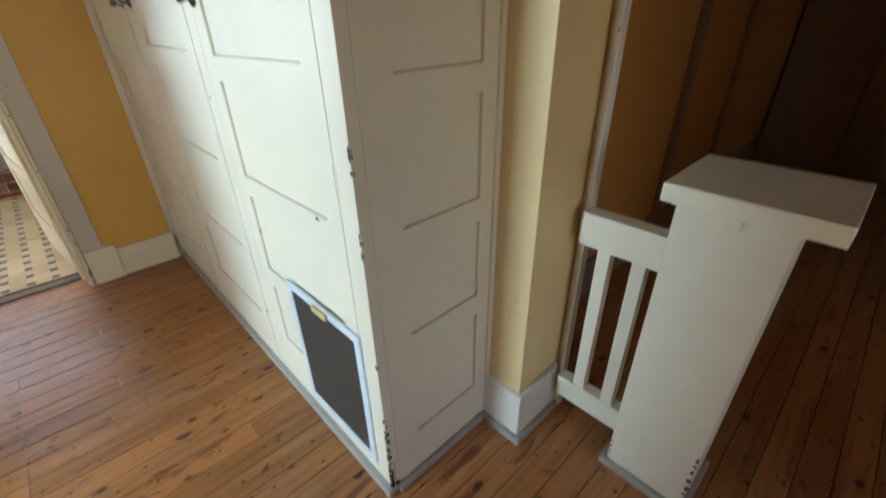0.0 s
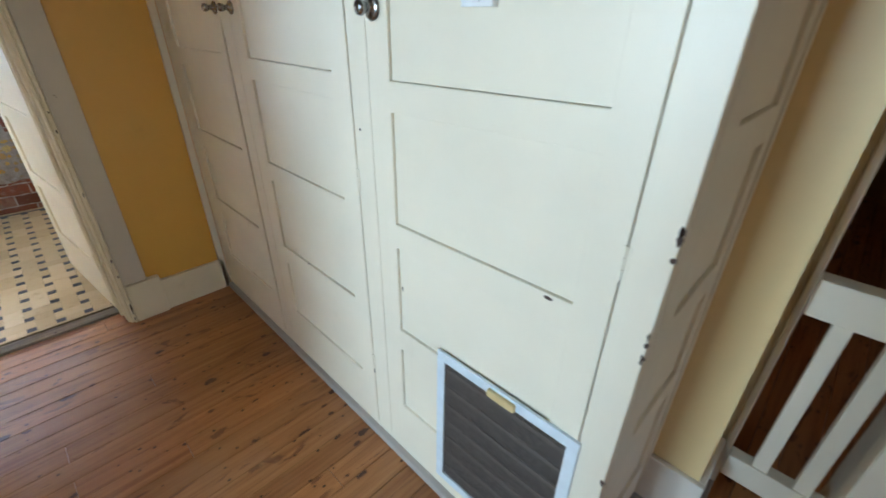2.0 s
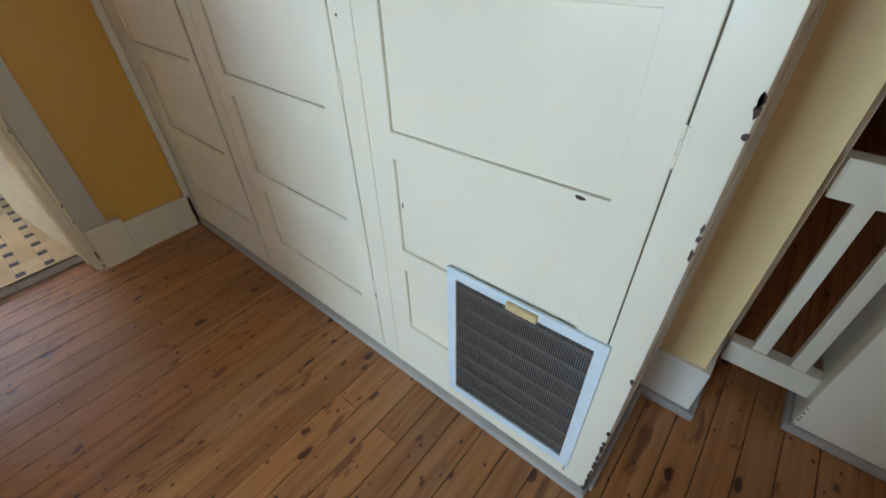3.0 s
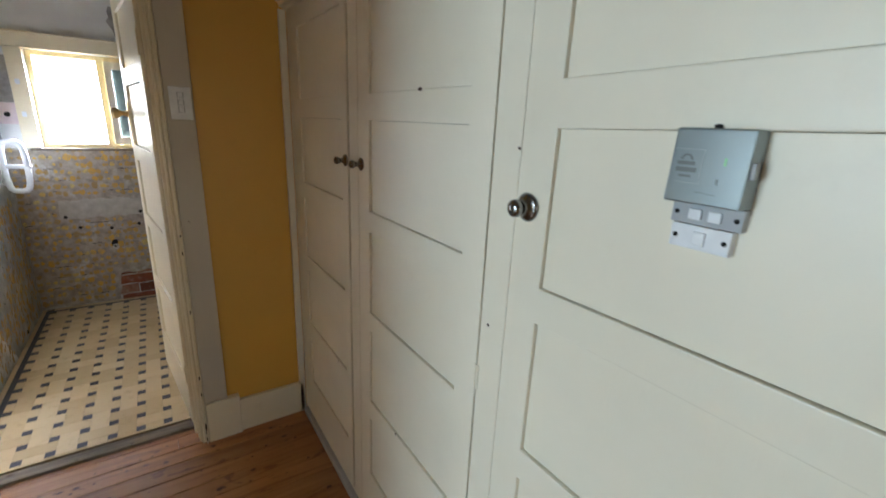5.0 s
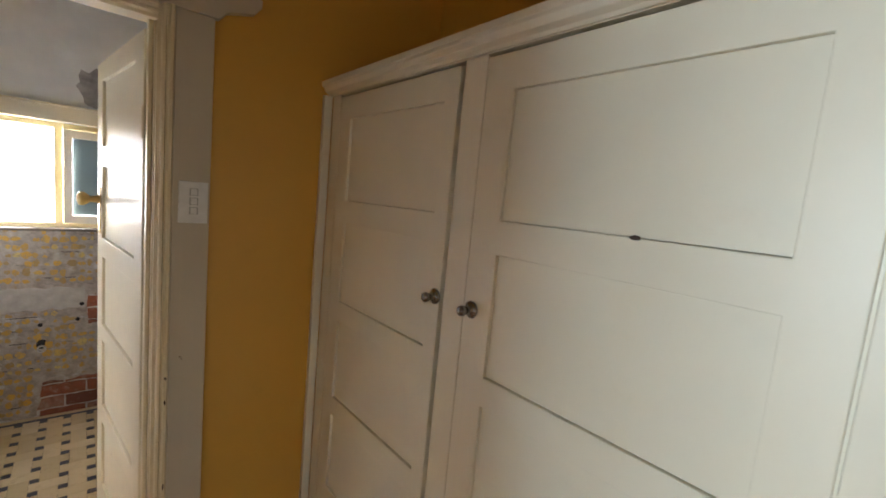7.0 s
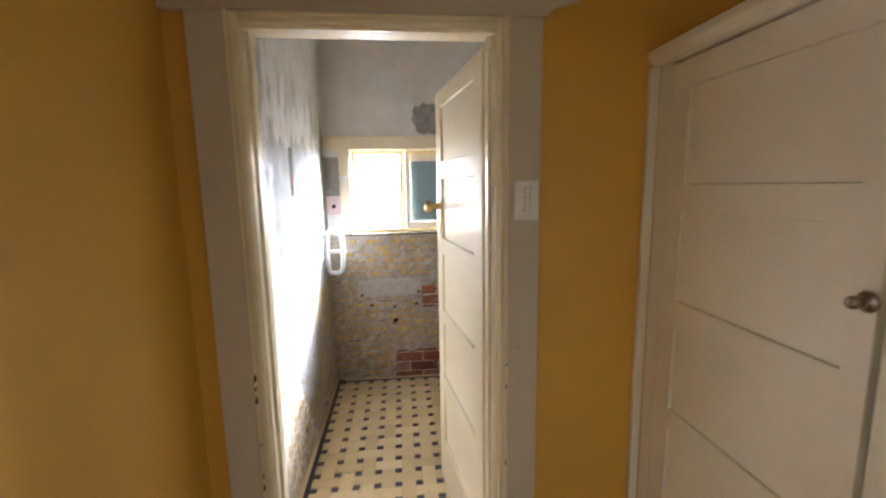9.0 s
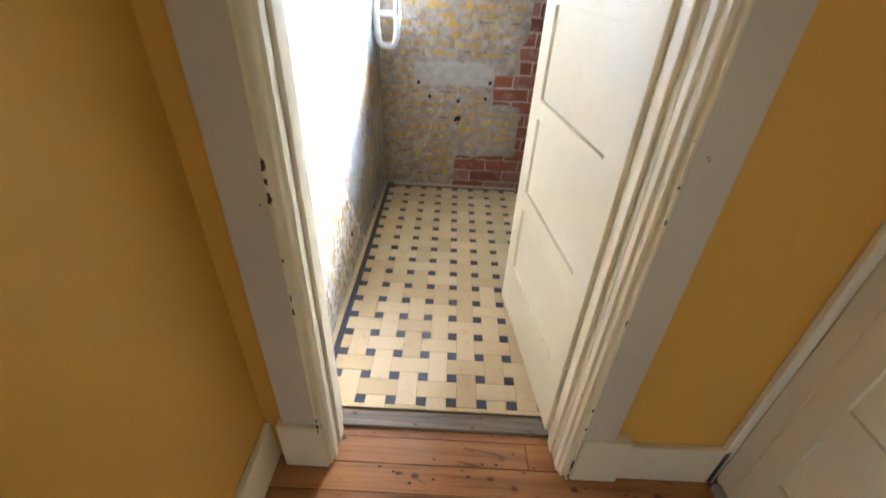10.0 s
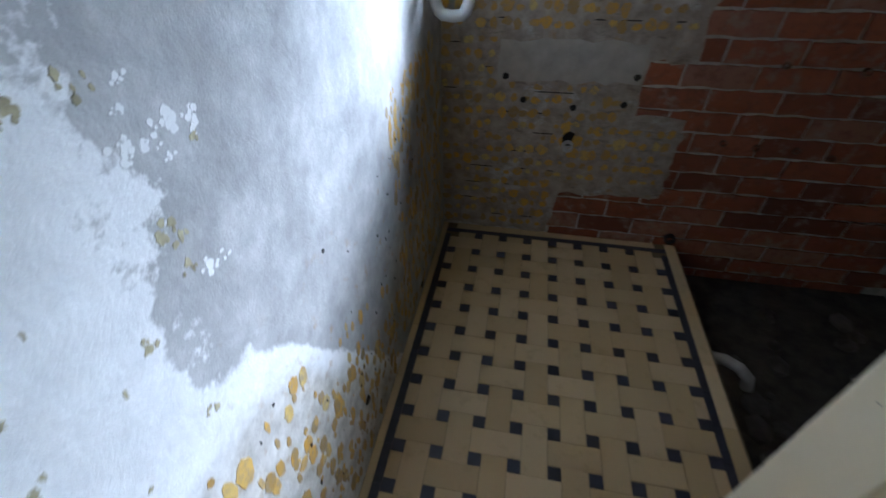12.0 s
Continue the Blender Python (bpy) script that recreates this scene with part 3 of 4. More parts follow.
# ---- bathroom ----
def stripped_plaster(name, axis):
    """Old wall: white set plaster above, grey render patch, bared lower band with glue dabs. axis: 0 for a wall along y, 1 along x."""
    m, nt, b = nodes_of(name, 0.75, spec=0.25)
    v = coords(nt, world_space=True)
    sep = nt.nodes.new("ShaderNodeSeparateXYZ")
    nt.links.new(v, sep.inputs[0])
    u, z = sep.outputs[1 if axis == 0 else 0], sep.outputs[2]
    rag = noise_tex(nt, v, 5.5, 8, 0.68)
    rag2 = noise_tex(nt, v, 3.0, 6, 0.6)
    grain = noise_tex(nt, v, 55, 6, 0.7)
    mott = noise_tex(nt, v, 11, 7, 0.65)
    white = ramp(nt, mott, [(0.3, (0.68, 0.68, 0.68)), (0.65, (0.82, 0.82, 0.815))])
    grey = ramp(nt, mott, [(0.25, (0.25, 0.246, 0.242)), (0.5, (0.38, 0.376, 0.372)), (0.75, (0.56, 0.555, 0.55))])
    # Side wall mortar is paler than the end wall's: daylight put into colour.
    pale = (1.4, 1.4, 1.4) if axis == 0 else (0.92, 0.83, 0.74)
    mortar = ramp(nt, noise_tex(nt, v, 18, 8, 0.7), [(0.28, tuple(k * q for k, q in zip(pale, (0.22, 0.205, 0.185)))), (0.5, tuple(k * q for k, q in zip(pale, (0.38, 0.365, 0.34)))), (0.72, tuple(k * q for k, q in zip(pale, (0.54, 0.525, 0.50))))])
    rz = math_node(nt, "MULTIPLY_ADD", rag, 0.42)
    nt.nodes[-1].inputs[2].default_value = -0.21
    rz2 = math_node(nt, "MULTIPLY_ADD", rag2, 0.2)
    nt.nodes[-1].inputs[2].default_value = -0.10
    zz = math_node(nt, "ADD", z, rz)
    uu = math_node(nt, "ADD", u, rz2)
    if axis == 0:
        top = mask(nt, zz, 1.80, 1.77)
        slope = math_node(nt, "MULTIPLY", math_node(nt, "MAXIMUM", math_node(nt, "SUBTRACT", u, 3.68), 0.0), 1.45)
        zs = math_node(nt, "ADD", math_node(nt, "ADD", z, slope), math_node(nt, "MULTIPLY", rz, 0.45))
        low = mask(nt, zs, 0.770, 0.785)
        near = mask(nt, math_node(nt, "ADD", uu, rz), 3.615, 3.63)
        patch = math_node(nt, "MULTIPLY", math_node(nt, "MULTIPLY", top, low), near)
        col = mix(nt, patch, white, grey)
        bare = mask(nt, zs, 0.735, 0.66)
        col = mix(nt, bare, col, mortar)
        streak = mask(nt, noise_tex(nt, coords(nt, (5, 5, 1.6), world_space=True), 2.2, 7, 0.65), 0.47, 0.58)
        sm = math_node(nt, "MULTIPLY", math_node(nt, "MULTIPLY", mask(nt, z, 1.45, 1.6), mask(nt, z, 2.2, 1.95)), streak)
        col = mix(nt, math_node(nt, "MULTIPLY", sm, 0.8), col, (0.24, 0.235, 0.23))
    else:
        col = mix(nt, mask(nt, z, 1.20, 1.19), white, mortar)
        col = mix(nt, math_node(nt, "MULTIPLY", mask(nt, noise_tex(nt, v, 7, 8, 0.72), 0.57, 0.66), 0.55), col, (0.62, 0.62, 0.62))
        dk = mask(nt, noise_tex(nt, coords(nt, (3, 3, 12), world_space=True), 4.0, 7, 0.7), 0.58, 0.70)
        col = mix(nt, math_node(nt, "MULTIPLY", dk, 0.6), col, (0.10, 0.085, 0.07))
    rings = mask(nt, noise_tex(nt, v, 30, 4, 0.6), 0.60, 0.72)
    lowm = mask(nt, zz, 0.86, 0.60) if axis == 0 else mask(nt, z, 1.19, 1.185)
    col = mix(nt, math_node(nt, "MULTIPLY", math_node(nt, "MULTIPLY", rings, lowm), 0.55), col, (0.34, 0.20, 0.06))
    nt.links.new(col, b.inputs["Base Color"])
    hgt = mix(nt, 0.55, grain, noise_tex(nt, v, 16, 7, 0.7, 0.8))
    bump(nt, b, hgt, 0.6, 0.004)
    return m


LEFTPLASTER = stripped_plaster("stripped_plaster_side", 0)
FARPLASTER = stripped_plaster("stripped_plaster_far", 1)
WHITEPLASTER = plain("white_set_plaster", (0.76, 0.76, 0.75), 0.6, scale=6)
MORTAR = plain("old_lime_mortar", (0.46, 0.43, 0.385), 0.9, vary=0.25, scale=40, relief=0.6)
GREYREND = plain("grey_cement_render", (0.30, 0.29, 0.27), 0.85, vary=0.22, scale=25, relief=0.5)
DAB, nt, b = nodes_of("ochre_glue_dab", 0.7)
isl = nt.nodes.new("ShaderNodeNewGeometry").outputs["Random Per Island"]
tone = ramp(nt, isl, [(0.0, (0.30, 0.20, 0.07)), (0.35, (0.46, 0.27, 0.055)), (0.7, (0.60, 0.33, 0.04)), (1.0, (0.55, 0.42, 0.15))])
dn = noise_tex(nt, coords(nt, world_space=True), 75, 6, 0.7)
nt.links.new(mix(nt, mask(nt, dn, 0.46, 0.66), tone, (0.30, 0.24, 0.16)), b.inputs["Base Color"])
bump(nt, b, dn, 0.6, 0.002)
BRICKM, nt, b = nodes_of("red_clay_brick", 0.85, spec=0.2)
info = nt.nodes.new("ShaderNodeObjectInfo")
tone = ramp(nt, info.outputs["Random"], [(0.0, (0.15, 0.058, 0.040)), (0.3, (0.24, 0.085, 0.048)), (0.6, (0.31, 0.105, 0.055)), (1.0, (0.32, 0.17, 0.12))])
nz = noise_tex(nt, coords(nt, jitter=9.0), 32, 7, 0.7)
col = mix(nt, mask(nt, nz, 0.48, 0.72), tone, (0.16, 0.07, 0.045))
col = mix(nt, mask(nt, noise_tex(nt, coords(nt, jitter=17.0), 14, 6, 0.7), 0.54, 0.72), col, (0.34, 0.27, 0.22))
nt.links.new(col, b.inputs["Base Color"])
bump(nt, b, nz, 0.8, 0.004)

TILECREAM, nt, b = nodes_of("cream_floor_tile", 0.42)
info = nt.nodes.new("ShaderNodeObjectInfo")
v = coords(nt, jitter=13.0)
tone = ramp(nt, info.outputs["Random"], [(0.0, (0.54, 0.40, 0.215)), (0.5, (0.62, 0.472, 0.265)), (1.0, (0.67, 0.525, 0.32))])
st = noise_tex(nt, v, 17, 8, 0.72)
col = mix(nt, math_node(nt, "MULTIPLY", mask(nt, st, 0.55, 0.75), 0.45), tone, (0.33, 0.22, 0.11))
nt.links.new(col, b.inputs["Base Color"])
nt.links.new(mask(nt, st, -0.3, 1.2), b.inputs["Roughness"])
bump(nt, b, st, 0.12, 0.001)
TILEDARK = plain("blue_black_floor_tile", (0.040, 0.040, 0.060), 0.4, vary=0.25, scale=25)
GROUT = plain("sandy_grout", (0.20, 0.15, 0.09), 0.9)

wall("wall_bath_west", boxes((BATH_L - 0.14, BATH_L, BATH_Y0 - 0.0, BATH_Y1 + 0.25, -0.3, BATH_H)), LEFTPLASTER, "stripped plaster wall with grey render patch and glue marks")
wall("wall_bath_east", boxes((BATH_R, BATH_R + 0.14, BATH_Y0, BATH_Y1 + 0.25, -0.3, BATH_H)), GREYREND, "dark bare rendered bathroom wall")
WX0, WX1, WZ0, WZ1 = -0.415, 0.36, 1.180, 1.807
FT = BATH_Y1 + 0.25
wall("wall_bath_north", boxes((BATH_L, BATH_R, BATH_Y1 + 0.012, FT, -0.3, WZ0), (BATH_L, BATH_R, BATH_Y1, FT, WZ1 + 0.0, BATH_H), (BATH_L, WX0, BATH_Y1 + 0.004, FT, WZ0, WZ1), (WX1, BATH_R, BATH_Y1 + 0.004, FT, WZ0, WZ1)), WHITEPLASTER, "white plastered bathroom end wall over bare brick")
solid("floor_pit", boxes((0.415, BATH_R, BATH_Y0, BATH_Y1 + 0.012, -0.30, -0.14)), plain("dark_dirt", (0.05, 0.042, 0.035), 0.95, vary=0.5, scale=18, relief=0.9), "dark rough sunken floor where a bath was removed", "floor", kind="structure")

# mortar bed behind the bricks, and the render layer that still covers most of them
farwall = tagged(new("wall_bath_brickwork"), "red brick wall half covered by old render", "wall", kind="structure")
part("mortar_bed", boxes((BATH_L, BATH_R, BATH_Y1 - 0.0045, BATH_Y1 + 0.0118, -0.3, WZ0)), MORTAR, farwall)

def ragged(corners, step=0.035, amp=0.010, seed=3):
    """A closed outline through corners with a crumbled edge."""
    r = random.Random(seed)
    out = []
    for (a, b), (c, d) in zip(corners, corners[1:] + corners[:1]):
        n = max(1, int(math.hypot(c - a, d - b) / step))
        for i in range(n):
            k = i / n
            j = 0 if i == 0 else 1
            out.append((a + (c - a) * k + j * r.uniform(-amp, amp), b + (d - b) * k + j * r.uniform(-amp, amp)))
    return out

COURSE = 0.0785
def render_layer(name, corners, y0, y1, mat, seed, label=""):
    return part(name, prism(bmesh.new(), ragged(corners, seed=seed), y0, y1, "Y"), mat, farwall, label)

edge = [(BATH_L + 0.002, 0.03), (-0.14, 0.03), (-0.125, 0.155), (-0.113, 0.235), (0.272, 0.250), (0.285, 0.36), (0.272, 0.575), (0.10, 0.580), (0.095, 0.685), (0.10, 0.765), (0.244, 0.765), (0.235, 0.93), (0.262, 0.96), (0.28, 1.165), (BATH_L + 0.002, 1.165)]
render_layer("render_coat", edge, BATH_Y1 - 0.012, BATH_Y1 + 0.0038, FARPLASTER, 5, "mottled grey render with glue dabs")
render_layer("smooth_patch", [(-0.395, 0.690), (0.086, 0.690), (0.084, 0.822), (-0.395, 0.820)], BATH_Y1 - 0.017, BATH_Y1 - 0.0125, plain("pale_render", (0.41, 0.375, 0.325), 0.85, vary=0.15, scale=20, relief=0.4), 8)
render_layer("raised_patch", [(-0.08, 0.262), (0.268, 0.258), (0.274, 0.525), (-0.117, 0.535)], BATH_Y1 - 0.019, BATH_Y1 - 0.0125, FARPLASTER, 9)

# left wall sockets, pipe stubs and holes
def stub(name, at, r, length, axis, label, mat):
    bm = bmesh.new()
    s = {"Y": -1, "X": 1}[axis]
    lathe(bm, [(r, 0), (r, s * length), (r * 0.72, s * length), (r * 0.68, s * length * 0.2)], 18, axis, at)
    return solid(name, bm, mat, label, "pipe", smooth=False)
stub("pipe_stub", (-0.115, BATH_Y1 - 0.012, 0.455), 0.021, 0.028, "Y", "grey-white waste pipe stub in the stripped wall", plain("dirty_pipe_plastic", (0.42, 0.40, 0.37), 0.45))
stub("pipe_stub", (0.375, BATH_Y1 - 0.002, 0.060), 0.022, 0.03, "Y", "dark capped pipe at the corner of the tiles", plain("dark_iron", (0.05, 0.05, 0.05), 0.5, 0.6))
for x, z in ((0.50, 0.77), (0.42, 0.50), (0.53, 0.49), (0.66, 0.49), (0.78, 0.47), (0.73, 0.76)):
    stub("pipe_stub", (x, BATH_Y1 + 0.001, z), 0.012, 0.018, "Y", "cut copper pipe end in the brick wall", plain("dull_copper", (0.20, 0.12, 0.08), 0.5, 0.7))
bm = bmesh.new()
tube(bm, [(0.440, 4.480, -0.122), (0.460, 4.455, -0.075), (0.490, 4.430, -0.052), (0.530, 4.405, -0.055), (0.560, 4.385, -0.080), (0.570, 4.378, -0.122)], 0.020, 12)
solid("waste_trap", bm, plain("dirty_white_pvc", (0.42, 0.40, 0.38), 0.5), "dirty white waste trap lying in the pit", "pipe", smooth=True)
bm = bmesh.new()
r = random.Random(4)
for i in range(26):
    c = Vector((r.uniform(0.55, 1.1), r.uniform(4.0, 4.8), -0.135))
    bmesh.ops.create_icosphere(bm, subdivisions=1, radius=r.uniform(0.015, 0.05), matrix=Matrix.Translation(c) @ Matrix.Diagonal((1, r.uniform(0.6, 1.4), 0.6, 1)))
# Near-black colour holds the pit's shade, where little light reaches the lumps.
solid("rubble", bm, plain("shaded_rubble", (0.07, 0.062, 0.055), 0.95, vary=0.3), "small broken render lumps in the pit", "rubble", kind="stuff")

# window: architrave, sill, two casements
win = thing("window_1", ((WX0 + WX1) / 2, BATH_Y1, WZ0), "cream timber bathroom window with one casement open", "window", kind="structure")
YELLOWED = painted("yellowed_window_paint", (0.80, 0.66, 0.36), 0.4, dirty=0.3)
part("head_board", boxes((BATH_L + 0.003, 0.62, BATH_Y1 - 0.025, BATH_Y1 - 0.001, WZ1, 1.892)), PALE, win, bevel=0.003)
part("picture_rail", boxes((BATH_L + 0.003, 0.66, BATH_Y1 - 0.034, BATH_Y1 - 0.001, 1.8925, 1.905)), PALE, win, bevel=0.004)
part("architrave", boxes((WX0 - 0.085, WX0, BATH_Y1 - 0.022, BATH_Y1 + 0.003, WZ0 + 0.004, WZ1 - 0.001)), PALE, win, bevel=0.003)
part("architrave", boxes((WX1, WX1 + 0.085, BATH_Y1 - 0.022, BATH_Y1 + 0.003, WZ0 + 0.004, WZ1 - 0.001)), PALE, win, bevel=0.003)
part("window_sill", boxes((WX0 - 0.06, WX1 + 0.06, BATH_Y1 - 0.016, FT - 0.02, WZ0 - 0.014, WZ0 + 0.002)), plain("dark_sill", (0.15, 0.12, 0.09), 0.7, vary=0.3), win, bevel=0.002)
fr = grid_frame([WX0 + 0.001, WX0 + 0.03, -0.055, -0.015, WX1 - 0.03, WX1 - 0.001], [WZ0 + 0.003, WZ0 + 0.03, WZ1 - 0.031, WZ1 - 0.001], {(1, 1), (3, 1)}, BATH_Y1 + 0.06, FT - 0.06, "Y")
part("window_frame", fr, YELLOWED, win, bevel=0.003)
sash = part("sash", grid_frame([-0.014, 0.028, 0.288, 0.329], [WZ0 + 0.032, WZ0 + 0.082, WZ1 - 0.083, WZ1 - 0.033], {(1, 1)}, BATH_Y1 + 0.025, BATH_Y1 + 0.059, "Y"), CREAM, win, bevel=0.003)
# Near-opaque green-grey colour stands in for what the pane reflects.
GLASS, nt, b = nodes_of("reflection_toned_glass", 0.35)
b.inputs["Transmission Weight"].default_value = 0.06
b.inputs["Base Color"].default_value = (0.12, 0.155, 0.155, 1)
bump(nt, b, noise_tex(nt, coords(nt, world_space=True), 120, 2), 0.5, 0.002)
part("pane", boxes((0.027, 0.289, BATH_Y1 + 0.040, BATH_Y1 + 0.045, WZ0 + 0.08, WZ1 - 0.08)), GLASS, sash, "obscure glass, green-grey reflection put into its colour").visible_shadow = False

BACK, nt, b = nodes_of("overexposed_sky", 1.0)
b.inputs["Emission Color"].default_value = (0.93, 0.97, 1.0, 1)
b.inputs["Emission Strength"].default_value = 0.6
solid("backdrop", boxes((-2.6, 2.6, 7.6, 7.62, -0.5, 2.5)), BACK, "plain bright sky outside the bathroom window", "sky", kind="structure")

# bits beside the window
solid("wall_patch", boxes((BATH_L + 0.002, -0.492, BATH_Y1 - 0.006, BATH_Y1 + 0.004, 1.47, 1.755)), GREYREND, "square of dark grey render beside the window", "render patch")
sock = solid("wall_plate", boxes((BATH_L + 0.004, -0.492, BATH_Y1 - 0.014, BATH_Y1 + 0.004, 1.335, 1.468)), plain("pink_white_plaster", (0.72, 0.58, 0.60), 0.5), "pale pink mounting plate beside the window", "wall plate", bevel=0.003)
part("socket_hole", lathe(bmesh.new(), [(0.0001, -0.0148), (0.016, -0.0148), (0.016, -0.0142)], 14, "Y", (-0.548, BATH_Y1, 1.395)), DARK, sock)
for z in (1.60, 1.40):
    solid("blank_plate", boxes((-0.475, -0.452, BATH_Y1 - 0.028, BATH_Y1 - 0.0222, z - 0.016, z + 0.016)), WHITEPLASTIC, "small white plate on the window architrave", "wall plate", bevel=0.002)
STAIN = plain("grey_water_stain", (0.33, 0.31, 0.30), 0.8, vary=0.3, scale=18)
bm = bmesh.new()
r = random.Random(11)
pts = [(0.15 + (0.105 + r.uniform(-0.02, 0.02)) * math.cos(a) * (1.5 if math.cos(a) > 0 else 1), 2.03 + (0.11 + r.uniform(-0.02, 0.02)) * math.sin(a)) for a in [2 * math.pi * i / 22 for i in range(22)]]
prism(bm, pts, BATH_Y1 - 0.0025, BATH_Y1, "Y")
solid("bare_patch", bm, STAIN, "rounded patch of bare grey plaster above the window", "plaster patch")

# roof overhang outside, above the window
solid("eave", boxes((-1.2, 2.2, FT + 0.002, FT + 0.45, 2.40, 2.52)), PALE, "painted timber eave above the bathroom window", "eave", bevel=0.004, kind="structure")

# white pipe loop on the side wall
fit_ = thing("towel_holder", (BATH_L, 4.76, 1.08), "white moulded wall fitting with two openings", "wall fitting")
loop = []
for i in range(25):
    a = 2 * math.pi * i / 24
    c, s = math.cos(a), math.sin(a)
    loop.append((BATH_L + 0.075 + 0.055 * abs(c) ** 0.5 * (1 if c > 0 else -1), 4.76, 1.08 + 0.155 * abs(s) ** 0.6 * (1 if s > 0 else -1)))
part("loop", tube(bmesh.new(), loop, 0.017, 10), WHITEPLASTIC, fit_, smooth=True)
part("crossbar", tube(bmesh.new(), [(BATH_L, 4.76, 1.08), (BATH_L + 0.15, 4.76, 1.08)], 0.014, 10), WHITEPLASTIC, fit_, smooth=True)
for z in (0.985, 1.195):
    part("wall_mount", tube(bmesh.new(), [(BATH_L, 4.76, z), (BATH_L + 0.04, 4.76, z)], 0.020, 10), WHITEPLASTIC, fit_, smooth=True)

# cut chase in the side wall with brick showing
chase = solid("wall_chase", boxes((BATH_L - 0.001, BATH_L + 0.003, 3.945, 3.99, 1.495, 1.74)), DARK, "narrow cut chase in the plaster wall", "wall chase")
part("brick_face", boxes((BATH_L + 0.003, BATH_L + 0.006, 3.950, 3.985, 1.505, 1.62)), BRICKM, chase, "red brick showing")

# glue dabs and drill holes
def blob_disc(bm, centre, axis, ru, rv, proud, r, seg=12, rough=0.12):
    c = Vector(centre)
    ring, inner = [], []
    for i in range(seg):
        a = 2 * math.pi * i / seg + r.uniform(-0.06, 0.06)
        k = r.uniform(1 - rough, 1 + rough)
        du, dv = ru * k * math.cos(a), rv * k * math.sin(a)
        if axis == "X":
            ring.append(bm.verts.new(c + Vector((0, du, dv))))
            inner.append(bm.verts.new(c + Vector((proud, du * 0.93, dv * 0.93))))
        else:
            ring.append(bm.verts.new(c + Vector((du, 0, dv))))
            inner.append(bm.verts.new(c + Vector((du * 0.93, -proud, dv * 0.93))))
    for i in range(seg):
        bm.faces.new((ring[i], ring[(i + 1) % seg], inner[(i + 1) % seg], inner[i]))
    bm.faces.new(inner)

r = random.Random(21)
bm = bmesh.new()
for i in range(1900):
    y, z = r.uniform(3.09, 4.93), r.uniform(0.05, 0.86)
    top = 0.70 if y < 3.6 else max(0.42, 0.70 - 0.55 * (y - 3.6))
    if y > 4.3:
        top = 1.15
    if z > top or (z > top - 0.12 and r.random() < 0.6) or r.random() < 0.25:
        continue
    s = r.choice((0.5, 0.8, 1.0, 1.0)) * r.uniform(0.006, 0.0165)
    blob_disc(bm, (BATH_L - 0.001, y, z), "X", s * r.uniform(0.7, 1.1), s * r.uniform(1.2, 2.0), 0.0014 + 0.0003 * r.random(), r, 16, 0.15)
solid("glue_dabs_side", bm, DAB, "ochre tile glue dabs left on the side wall", "glue dabs", kind="stuff")
bm = bmesh.new()
def covered(x, z):
    return (x < -0.15 and 0.05 < z < 1.17) or (x < 0.22 and 0.86 < z < 1.17) or (x < 0.05 and 0.29 < z < 0.69) or (x < 0.25 and 0.30 < z < 0.55)
for row in range(25):
    for k in range(23):
        x, z = BATH_L + 0.02 + k * 0.041 + r.uniform(-0.009, 0.009), 0.07 + row * 0.0500 + r.uniform(-0.006, 0.006)
        if not covered(x, z) or (-0.41 < x < 0.10 and 0.67 < z < 0.84) or r.random() < 0.10:
            continue
        s = r.uniform(0.010, 0.0225)
        deep = -0.0185 if (-0.10 < x < 0.265 and 0.285 < z < 0.55) else -0.0115
        blob_disc(bm, (x, BATH_Y1 + deep, z), "Y", s * r.uniform(0.7, 1.2), s * r.uniform(0.6, 1.2), 0.0018, r, 12, 0.24)
solid("glue_dabs_end", bm, DAB, "rows of ochre glue dabs on the end wall", "glue dabs", kind="stuff")
bm = bmesh.new()
for i in range(90):
    y, z = r.uniform(3.1, 4.85), r.uniform(0.08, 0.75)
    s = r.uniform(0.0012, 0.0042)
    blob_disc(bm, (BATH_L + 0.001, y, z), "X", s, s * r.uniform(0.8, 1.8), 0.0012, r, 7)
for x, z in ((-0.37, 0.70), (0.07, 0.715), (0.05, 0.62), (-0.30, 0.62), (-0.12, 0.60)):
    blob_disc(bm, (x, BATH_Y1 - 0.0172, z), "Y", 0.012, 0.012, 0.002, r, 8)
for y, z in ((3.92, 0.222), (4.50, 0.06)):
    blob_disc(bm, (BATH_L + 0.001, y, z), "X", 0.014, 0.014, 0.0025, r, 8)
solid("drill_holes", bm, DARK, "dark drill holes and plug marks in stripped walls", "holes", kind="stuff")
bm = bmesh.new()
